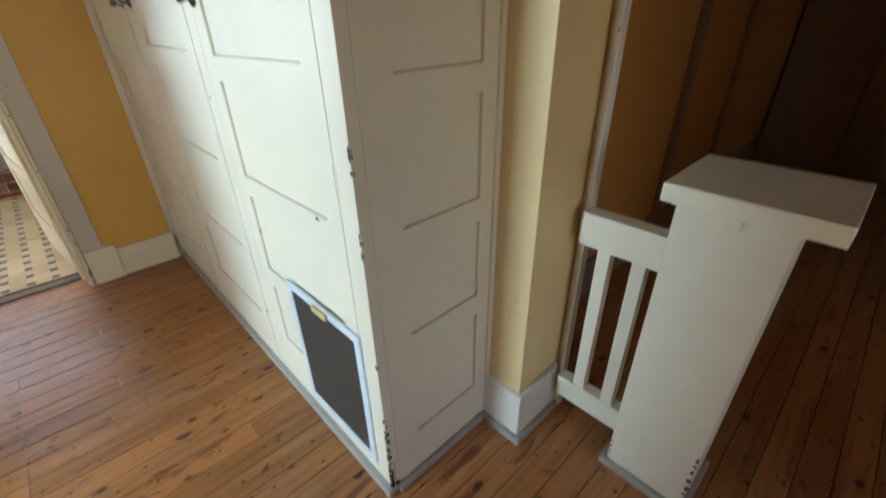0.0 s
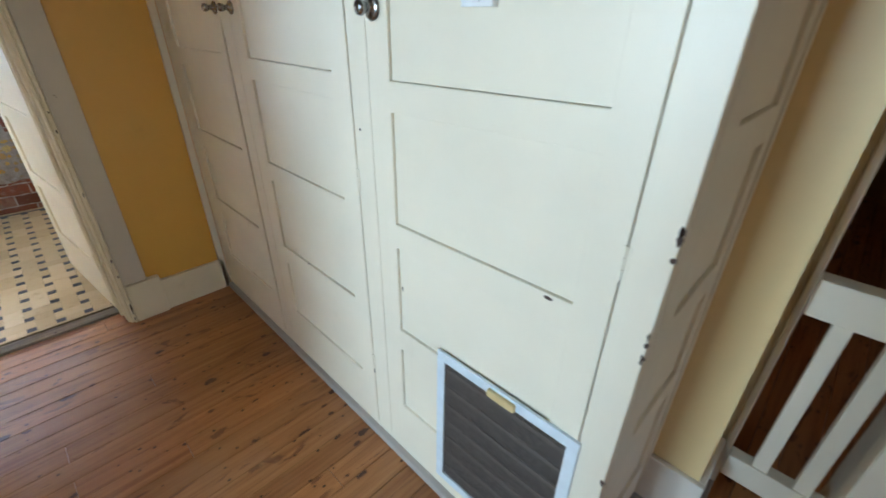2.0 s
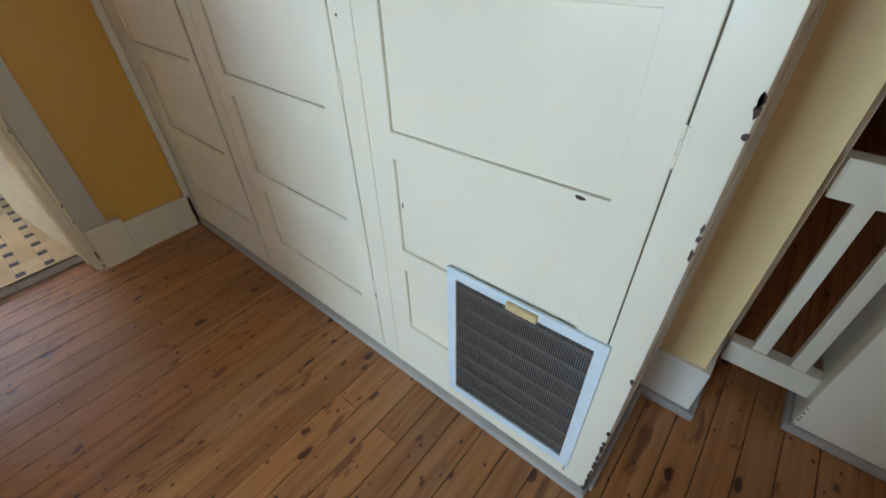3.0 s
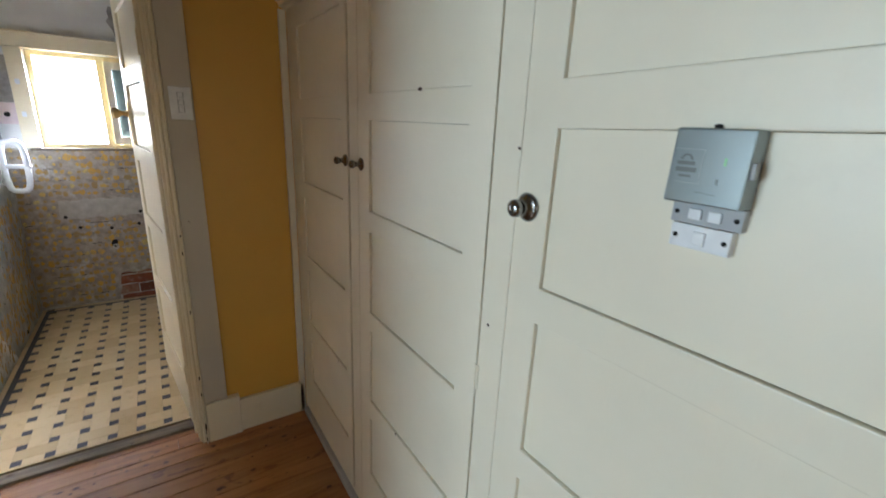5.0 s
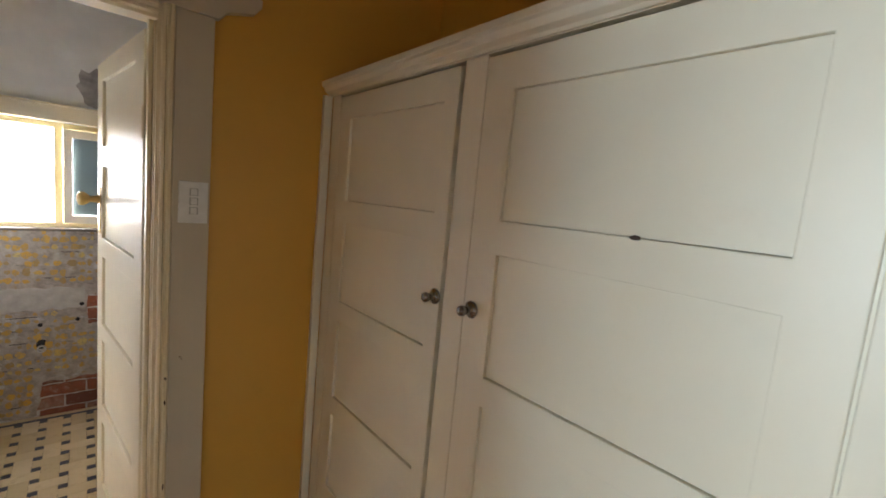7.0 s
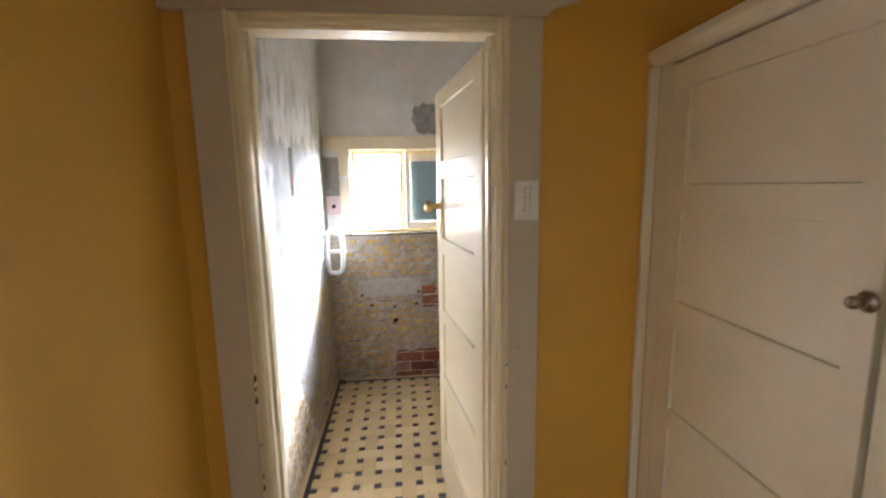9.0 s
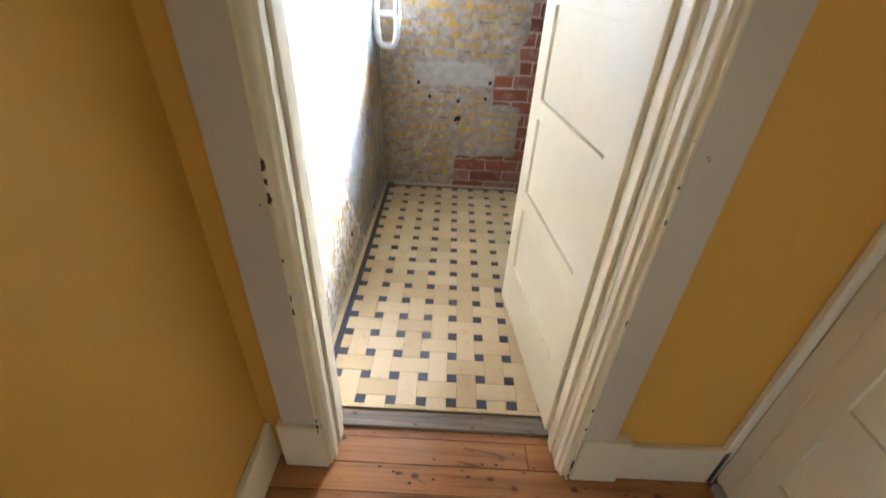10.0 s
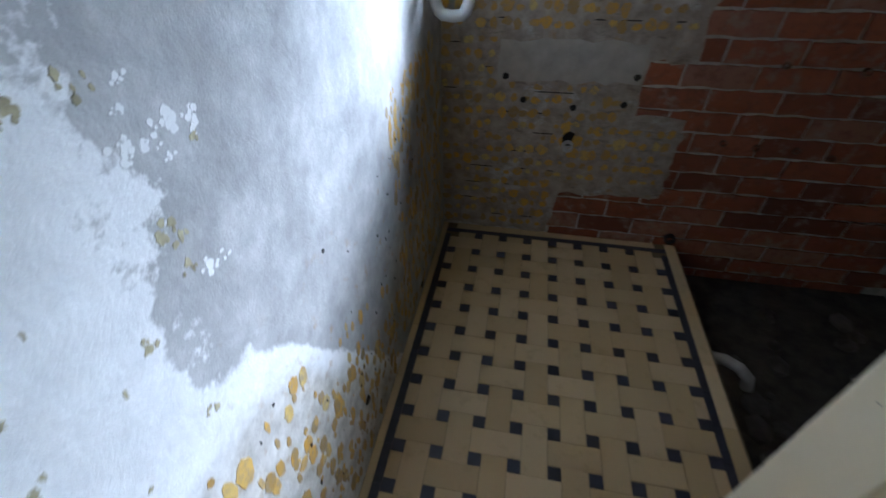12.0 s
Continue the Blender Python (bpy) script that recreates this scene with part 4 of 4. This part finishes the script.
for y0, z0, size in ((3.457, 0.970, 0.016), (3.583, 0.897, 0.013), (3.533, 0.883, 0.007), (3.465, 0.889, 0.010), (3.456, 0.820, 0.014), (3.436, 0.746, 0.013), (3.588, 1.107, 0.012), (3.662, 0.961, 0.013), (3.260, 0.802, 0.026), (3.287, 0.761, 0.020), (3.302, 0.670, 0.024), (3.309, 0.908, 0.015), (3.591, 0.763, 0.012), (3.40, 0.93, 0.006), (3.50, 0.78, 0.006), (3.36, 0.99, 0.007), (3.22, 1.05, 0.010), (3.16, 0.92, 0.012), (3.42, 1.12, 0.006), (3.30, 1.20, 0.008), (3.52, 0.99, 0.005), (3.37, 0.70, 0.015)):
    for k in range(1 if size < 0.008 else r.randint(3, 6)):
        s = size * (r.uniform(0.22, 0.5) if size >= 0.008 else 0.7)
        y, z = y0 + r.gauss(0, 0.40) * size, z0 + r.gauss(0, 0.55) * size
        blob_disc(bm, (BATH_L - 0.001, y, z), "X", s * r.uniform(0.5, 0.9), s * r.uniform(0.7, 1.3), 0.00115 + 0.00006 * k, r, 11, 0.45)
solid("plaster_chips", bm, plain("bared_brown_plaster", (0.36, 0.32, 0.20), 0.9, vary=0.4, scale=60), "small chipped spots baring brown plaster", "chips", kind="stuff")
bm = bmesh.new()
for i in range(60):
    x, z = r.uniform(BATH_L + 0.03, 0.22), 0.10 + 0.0785 * r.randint(0, 13)
    if covered(x, z) or z > 0.8:
        blob_disc(bm, (x, BATH_Y1 - 0.0117, z), "Y", r.uniform(0.012, 0.04), 0.0022, 0.0012, r, 8)
blob_disc(bm, (-0.115, BATH_Y1 - 0.0185, 0.480), "Y", 0.026, 0.030, 0.0012, r, 14)
solid("joint_cracks", bm, DARK, "dark raked joint marks in the render", "cracks", kind="stuff")

bm = bmesh.new()
for y0, z0, size in ((3.687, 1.054, 0.016), (3.710, 1.056, 0.020), (3.736, 1.048, 0.015), (3.682, 0.908, 0.022), (3.653, 1.052, 0.014), (3.680, 1.104, 0.008), (3.668, 1.085, 0.007), (3.695, 1.030, 0.007)):
    for k in range(9):
        s = size * r.uniform(0.14, 0.42)
        blob_disc(bm, (BATH_L - 0.001, y0 + r.gauss(0, 0.5) * size, z0 + r.gauss(0, 0.42) * size), "X", s * r.uniform(0.7, 1.1), s * r.uniform(0.6, 1.0), 0.0012 + 0.00004 * k, r, 13, 0.22)
solid("plaster_flakes", bm, WHITEPLASTER, "white plaster flakes left on the grey render", "plaster flakes", kind="stuff")
bm = bmesh.new()
for y0, z0, size in ((3.647, 1.115, 0.017), (3.727, 1.036, 0.012), (3.651, 0.977, 0.018), (3.660, 0.926, 0.013), (3.597, 1.112, 0.014), (3.270, 0.800, 0.028), (3.292, 0.751, 0.026), (3.330, 0.614, 0.022), (3.397, 0.588, 0.026), (3.458, 0.824, 0.018), (3.498, 0.613, 0.016), (3.459, 0.685, 0.017)):
    for k in range(6):
        s = size * r.uniform(0.16, 0.40)
        blob_disc(bm, (BATH_L - 0.001, y0 + r.gauss(0, 0.35) * size, z0 + r.gauss(0, 0.4) * size), "X", s * r.uniform(0.6, 0.9), s * r.uniform(0.8, 1.2), 0.0013 + 0.00004 * k, r, 14, 0.25)
solid("glue_smears", bm, bpy.data.materials["bared_brown_plaster"], "larger brown glue smears on the side wall", "glue dabs", kind="stuff")

# bathroom door, open
bath_door = thing("door_1", (0.207, 3.062, 0), "cream five-panel bathroom door standing open", "door", kind="structure")
DW, DT, DZ0, DZ1 = 0.703, 0.036, 0.03, 1.955
b_rows = [0.26, 0.607, 0.944, 1.293, 1.645]
b_tops = [z + 0.275 for z in b_rows[:-1]] + [1.885]
bm = grid_frame([0, 0.095, DW - 0.095, DW], [DZ0] + [q for p in zip(b_rows, b_tops) for q in p] + [DZ1], {(1, k) for k in (1, 3, 5, 7, 9)}, 0, DT)
def hung(name, bm, material, parent, label="", bevel=0.0, smooth=False):
    ob = new(name, mesh_of(name, bm, material, bevel, smooth))
    ob.parent = parent
    return tagged(ob, label)
leaf = hung("leaf", bm, DOORPAINT, bath_door, bevel=0.003)
for a, c in zip(b_rows, b_tops):
    hung("panel", boxes((0.010, DT - 0.010, 0.0962, DW - 0.0962, a + 0.002, c - 0.0012)), DOORPAINT, leaf)
bm = boxes((-0.004, 0.0, DW - 0.075, DW - 0.032, 1.31, 1.49))
hung("escutcheon", bm, BRASS, leaf, "aged brass lock plate", bevel=0.0015)
bm = bmesh.new()
lathe(bm, [(0.0001, -0.004), (0.019, -0.004), (0.014, -0.010), (0.010, -0.030), (0.020, -0.040), (0.027, -0.052), (0.025, -0.064), (0.012, -0.070), (0.0001, -0.071)], 20, "X", (0, DW - 0.053, 1.44))
hung("door_knob", bm, BRASS, leaf, "aged brass knob", smooth=True)
bm = boxes((0.008, 0.028, DW - 0.001, DW + 0.002, 1.33, 1.47))
hung("lock_faceplate", bm, BRASS, leaf)
for z in (0.30, 1.70):
    bm = boxes((-0.001, 0.002, -0.002, 0.03, z - 0.045, z + 0.045))
    lathe(bm, [(0.0001, -0.045), (0.006, -0.045), (0.006, 0.045), (0.0001, 0.045)], 10, "Z", (0.0, -0.006, z))
    hung("hinge", bm, DOORPAINT, leaf, "painted-over butt hinge")
bath_door.rotation_euler = (0, 0, radians(7))

# chipped paint along the cupboard's corner and the door frame's foot
bm = bmesh.new()
r = random.Random(14)
for k in range(34):
    z = r.choice((0.05, 0.08, 0.12, 0.18, 0.22, 0.26, 0.33, 0.52, 0.72, 0.86, 0.88, 1.04, 1.06)) + r.uniform(-0.015, 0.015)
    blob_disc(bm, (FACE + 0.0005, SIDE + 0.003, z), "X", r.uniform(0.002, 0.005), r.uniform(0.003, 0.010), -0.0010, r, 9, 0.4)
    if r.random() < 0.6:
        blob_disc(bm, (FACE + 0.004, SIDE + 0.0005, z), "Y", r.uniform(0.001, 0.003), r.uniform(0.002, 0.006), 0.0010, r, 7)
for k in range(16):
    z = r.uniform(0.01, 0.25) if k < 10 else r.uniform(0.6, 1.05)
    x = -0.4915 if k % 2 else 0.2535
    blob_disc(bm, (x, DOOR_Y - 0.0318 if z > 0.2 else DOOR_Y - 0.0335, z), "Y", r.uniform(0.0015, 0.0035), r.uniform(0.004, 0.013), 0.0010, r, 9, 0.4)
for x, z, ru, rv in ((-0.4930, 0.990, 0.0040, 0.015), (-0.4925, 0.958, 0.0030, 0.007), (-0.4930, 0.922, 0.0045, 0.014), (-0.4920, 0.640, 0.0030, 0.010), (-0.4925, 0.120, 0.0030, 0.016), (-0.4930, 0.060, 0.0040, 0.020), (0.2540, 0.085, 0.0040, 0.022), (0.2535, 0.340, 0.0030, 0.009), (0.2535, 0.260, 0.0025, 0.007)):
    blob_disc(bm, (x, DOOR_Y - 0.0318, z), "Y", ru, rv, 0.0010, r, 12, 0.35)
for y, z, ru, rv in ((1.862, 1.5315, 0.010, 0.004), (1.533, 1.427, 0.003, 0.003), (1.575, 1.085, 0.003, 0.003), (1.03, 0.8795, 0.010, 0.004), (1.60, 0.30, 0.002, 0.012), (1.44, 0.70, 0.002, 0.008), (1.95, 0.556, 0.004, 0.003), (2.43, 0.55, 0.003, 0.003)):
    blob_disc(bm, (FACE + 0.0002, y, z), "X", ru, rv, -0.0010, r, 8)
for k in range(26):
    z = 0.035 + 0.30 * r.random() ** 1.6
    blob_disc(bm, (FACE + r.uniform(0.003, 0.008), SIDE + 0.0004, z), "Y", r.uniform(0.0015, 0.0045), r.uniform(0.003, 0.012), 0.0011, r, 9, 0.45)
    z = 0.035 + 0.30 * r.random() ** 1.4
    blob_disc(bm, (FACE + 0.0004, SIDE + 0.0035, z), "X", r.uniform(0.002, 0.004), r.uniform(0.003, 0.009), -0.0011, r, 9, 0.45)
for k in range(7):
    blob_disc(bm, (FACE + 0.016 + r.uniform(-0.001, 0.001), SIDE + 0.0004, 0.04 + 0.016 * k), "Y", 0.0008, 0.0085, 0.0010, r, 8, 0.3)
for k in range(13):
    z = 0.03 + 0.25 * r.random() ** 1.7
    blob_disc(bm, (1.2752, 0.2285 + r.uniform(0, 0.003), z), "X", r.uniform(0.002, 0.006), r.uniform(0.003, 0.008), -0.0011, r, 9, 0.45)
    if k < 8:
        blob_disc(bm, (1.2752, 0.448 - r.uniform(0, 0.003), z * 0.6), "X", r.uniform(0.002, 0.004), r.uniform(0.002, 0.006), -0.0011, r, 9, 0.45)
solid("paint_chips", bm, plain("bared_dark_timber", (0.06, 0.035, 0.025), 0.8), "dark chips where the cream paint has broken off", "paint chips", kind="stuff")

# ---- switches ----
def rocker_plate(name, x0, x1, z0, z1, n, label):
    p = thing(name, ((x0 + x1) / 2, DOOR_Y - 0.022, (z0 + z1) / 2), label, "light switch")
    part("plate", boxes((x0, x1, DOOR_Y - 0.031, DOOR_Y - 0.0222, z0, z1)), WHITEPLASTIC, p, bevel=0.003)
    part("inset", boxes((x0 + 0.024, x1 - 0.024, DOOR_Y - 0.0335, DOOR_Y - 0.031, z0 + 0.018, z1 - 0.018)), WHITEPLASTIC, p, bevel=0.001)
    for i in range(n):
        z = z0 + 0.027 + i * 0.026
        part("rocker", boxes((x0 + 0.028, x1 - 0.028, DOOR_Y - 0.037, DOOR_Y - 0.0335, z, z + 0.017)), WHITEPLASTIC, p, bevel=0.002)
        part("rocker_surround", boxes((x0 + 0.0255, x1 - 0.0255, DOOR_Y - 0.0340, DOOR_Y - 0.0336, z - 0.0012, z + 0.0182)), GREYPLASTIC, p)
rocker_plate("light_switch", 0.276, 0.348, 1.432, 1.548, 3, "white three-gang light switch on the door architrave")

meter = thing("timer_box", (FACE, 1.232, 1.43), "brushed grey control box on the cupboard door", "control box")
bm = prism(bmesh.new(), [(FACE + 0.008, 1.388), (FACE - 0.026, 1.388), (FACE - 0.022, 1.468), (FACE + 0.008, 1.468)], 1.187, 1.265, "Y")
part("case", bm, BOXSTEEL, meter, bevel=0.002)
def on_face(y0, y1, z0, z1, lift=0.0004):
    """A thin sheet on the sloping front of the box."""
    bm = bmesh.new()
    def fx(z):
        return FACE - 0.026 + 0.004 * (z - 1.388) / 0.08
    a = [bm.verts.new((fx(z) - d, y, z)) for d in (0.0, lift) for y, z in ((y0, z0), (y1, z0), (y1, z1), (y0, z1))]
    for f in ((0, 1, 2, 3), (4, 5, 6, 7), (0, 1, 5, 4), (1, 2, 6, 5), (2, 3, 7, 6), (3, 0, 4, 7)):
        bm.faces.new([a[i] for i in f])
    return bm
INK = plain("dark_grey_print", (0.15, 0.165, 0.165), 0.5)
for y0, y1, z0, z1 in ((1.2385, 1.2575, 1.4290, 1.4330), (1.2360, 1.2580, 1.4215, 1.4265), (1.2405, 1.2535, 1.4160, 1.4185), (1.2120, 1.2145, 1.4110, 1.4170), (1.2120, 1.2220, 1.4000, 1.4008), (1.2240, 1.2330, 1.4010, 1.4018)):
    part("print_bar", on_face(y0, y1, z0, z1), INK, meter)
for i in range(7):
    a = math.pi * (i + 0.5) / 7
    c, d = 1.248 + 0.0055 * math.cos(a), 1.4345 + 0.0055 * math.sin(a)
    part("print_arc", on_face(c - 0.0013, c + 0.0013, d - 0.0010, d + 0.0010), INK, meter)
for y0, y1, z0, z1 in ((1.2310, 1.2315, 1.4100, 1.4460), (1.2620, 1.2625, 1.4160, 1.4460), (1.2315, 1.2620, 1.4456, 1.4461), (1.2315, 1.2560, 1.4100, 1.4105)):
    part("badge_line", on_face(y0, y1, z0, z1, 0.0003), GREYPLASTIC, meter)
part("green_mark", on_face(1.2085, 1.2102, 1.4310, 1.4390), plain("green_print", (0.20, 0.55, 0.22), 0.5), meter)
part("side_clip", boxes((FACE - 0.018, FACE - 0.008, 1.1835, 1.187, 1.42, 1.436)), GREYPLASTIC, meter)
part("top_stud", lathe(bmesh.new(), [(0.0001, 1.468), (0.004, 1.468), (0.004, 1.472), (0.0001, 1.473)], 10, "Z", (FACE - 0.004, 1.232, 0)), DARK, meter)
def small_plate(name, y0, y1, z0, z1, n, mat, label):
    p = thing(name, (FACE, (y0 + y1) / 2, (z0 + z1) / 2), label, "switch")
    part("plate", boxes((FACE - 0.006, FACE + 0.009, y0, y1, z0, z1)), mat, p, bevel=0.0012)
    c = (y0 + y1) / 2
    for k in range(n):
        y = c + (k - (n - 1) / 2) * 0.021
        part("rocker", boxes((FACE - 0.0095, FACE - 0.006, y - 0.007, y + 0.007, z0 + 0.006, z1 - 0.006)), WHITEPLASTIC, p, bevel=0.0015)
    for y in (y0 + 0.006, y1 - 0.006):
        part("screw", lathe(bmesh.new(), [(0.0001, -0.0072), (0.0028, -0.0068), (0.0028, -0.006)], 10, "X", (FACE, y, (z0 + z1) / 2)), DARK, p)
small_plate("double_switch", 1.187, 1.262, 1.3630, 1.3870, 2, GREYPLASTIC, "narrow grey double switch plate on the cupboard door")
small_plate("single_switch", 1.194, 1.259, 1.3345, 1.3620, 1, WHITEPLASTIC, "narrow white single switch plate on the cupboard door")

# ---- floors: boards, threshold, tiles ----
floor = tagged(new("floor", mesh_of("floor", boxes((-3.1, EAST, SOUTH, 3.058, -0.06, -0.022)), SUBFLOOR)), "varnished knotty pine floorboards", "floor", kind="structure")
r = random.Random(2)
BW = 0.0887
def plank_mesh(length):
    bm = boxes((-length / 2, length / 2, -BW / 2 + 0.0013, BW / 2 - 0.0013, -0.021, 0.0))
    return mesh_of("plank", bm, FLOORWOOD, bevel=0.0012)
plank_meshes = {}
y = 3.028 - BW / 2
edge_board = new("plank", mesh_of("plank", boxes((HALL_L, 0.73, 3.0285, 3.0575, -0.021, -0.0004)), FLOORWOOD, bevel=0.0012))
edge_board.parent = floor
while y > SOUTH:
    x, end = (-3.1 if 0.24 < y < 2.6 else HALL_L - 0.1), (EAST if y < ROOM_N + 0.05 else 1.14)
    n = r.randint(3, 13)
    while x < end - 0.01:
        length = round(min(n * 0.3, end - x), 3)
        if length not in plank_meshes:
            plank_meshes[length] = plank_mesh(length - 0.0015)
        ob = new("plank", plank_meshes[length])
        ob.location = (x + length / 2, y, r.uniform(-0.0006, 0.0))
        ob.parent = floor
        x += length
        n = r.randint(6, 13)
    y -= BW
solid("threshold", boxes((OPEN_L - 0.02, OPEN_R + 0.02, 3.0590, 3.122, -0.06, 0.012)), GREYTIMBER, "worn grey timber threshold under the bathroom door", "threshold", bevel=0.004, kind="structure")

bath_floor = tagged(new("floor_bathroom", mesh_of("floor_bathroom", boxes((BATH_L, 0.415, 3.1225, BATH_Y1 + 0.004, -0.3, TILE_Z - 0.003)), GROUT)), "cream and blue-black woven pattern floor tiles", "floor", kind="structure")
PX = 0.1075
SQ = PX / 3
X0, Y0 = 0.108, 3.158
G = 0.0005
def tile_mesh(w, d, mat):
    return mesh_of("tile", boxes((-w / 2 + G, w / 2 - G, -d / 2 + G, d / 2 - G, TILE_Z - 0.009, TILE_Z)), mat, bevel=0.0008)
kinds = {}
def lay(x0, x1, y0, y1, mat):
    x0, y0 = max(x0, -0.603), max(y0, 3.124)
    y1 = min(y1, BATH_Y1)
    if x1 - x0 < 0.004 or y1 - y0 < 0.004:
        return
    key = (round(x1 - x0, 4), round(y1 - y0, 4), mat.name)
    if key not in kinds:
        kinds[key] = tile_mesh(x1 - x0, y1 - y0, mat)
    ob = new("tile", kinds[key])
    ob.location = ((x0 + x1) / 2, (y0 + y1) / 2, 0)
    ob.parent = bath_floor
CL, CR, RF = -6, 2, 16                 # border columns and far border row
h = SQ / 2
bx0, bx1, by1 = X0 + CL * PX - h, X0 + CR * PX + h, Y0 + RF * PX + h
for c in range(CL, CR + 1):
    for q in range(-1, RF + 1):
        x, yy = X0 + c * PX, Y0 + q * PX
        if q >= 0 and CL < c < CR and q < RF:
            lay(x - h, x + h, yy - h, yy + h, TILEDARK)
        elif q >= 0:
            # border teeth
            if c == CL and q < RF:
                lay(x - h, x + h, yy - h, yy + h, TILEDARK)
            elif c == CR and q < RF:
                lay(x - h, x + h, yy - h, yy + h, TILEDARK)
            elif q == RF and CL < c < CR:
                lay(x - h, x + h, yy - h, yy + h, TILEDARK)
        if c < CR and q < RF:
            a0, a1, b0, b1 = x + h, x + PX - h, yy + h, yy + PX - h
            if (c + q) % 2:
                a0, a1 = a0 - SQ, a1 + SQ
            else:
                b0, b1 = b0 - SQ, b1 + SQ
            a0, a1, b1 = max(a0, bx0), min(a1, bx1), min(b1, by1)
            lay(a0, a1, b0, b1, TILECREAM)
            if c == CL and (c + q) % 2 == 0:
                lay(bx0, bx0 + SQ, yy + h, yy + PX - h, TILECREAM)
            if c == CR - 1 and (c + q) % 2 == 0:
                lay(bx1 - SQ, bx1, yy + h, yy + PX - h, TILECREAM)
            if q == RF - 1 and (c + q) % 2:
                lay(x + h, x + PX - h, by1 - SQ, by1, TILECREAM)
BWID = 0.025
for q in range(-1, RF):
    yy = Y0 + q * PX
    lay(bx0 - BWID, bx0, yy, yy + PX, TILEDARK)
    lay(bx1, bx1 + BWID, yy, yy + PX, TILEDARK)
for q in range(-1, RF + 1, 2):
    yy = Y0 + q * PX
    lay(BATH_L, bx0 - BWID, yy, yy + 2 * PX, TILECREAM)
    lay(bx1 + BWID, 0.408, yy, yy + 2 * PX, TILECREAM)
lay(bx0 - BWID, bx1 + BWID, by1, by1 + BWID, TILEDARK)
for c in range(CL, CR, 2):
    lay(X0 + c * PX, X0 + (c + 2) * PX, by1 + BWID, BATH_Y1, TILECREAM)

# bricks of the end wall
r = random.Random(6)
BL, BH = 0.215, 0.0695
brick_mesh = []
for k in range(4):
    bm = boxes((-BL / 2, BL / 2, -0.012, 0.0, -BH / 2, BH / 2))
    bmesh.ops.subdivide_edges(bm, edges=[e for e in bm.edges if e.calc_length() > 0.2], cuts=5)
    for v in bm.verts:
        v.co += Vector((r.uniform(-0.003, 0.003), r.uniform(-0.0014, 0.0012) if v.co.y < -0.005 else 0, r.uniform(-0.0035, 0.0035)))
    brick_mesh.append(mesh_of("brick", bm, BRICKM))
for row in range(-3, 15):
    z = 0.020 + row * COURSE
    off = 0.12 * (row % 2)
    x = BATH_L + 0.03 + off
    while x < BATH_R - 0.1:
        if not (x < -0.30 and 0 < z < 1.15):
            ob = new("brick", r.choice(brick_mesh))
            ob.location = (x + BL / 2, BATH_Y1 + 0.0025 + r.uniform(-0.001, 0.001), z)
            ob.parent = farwall
        x += BL + 0.008
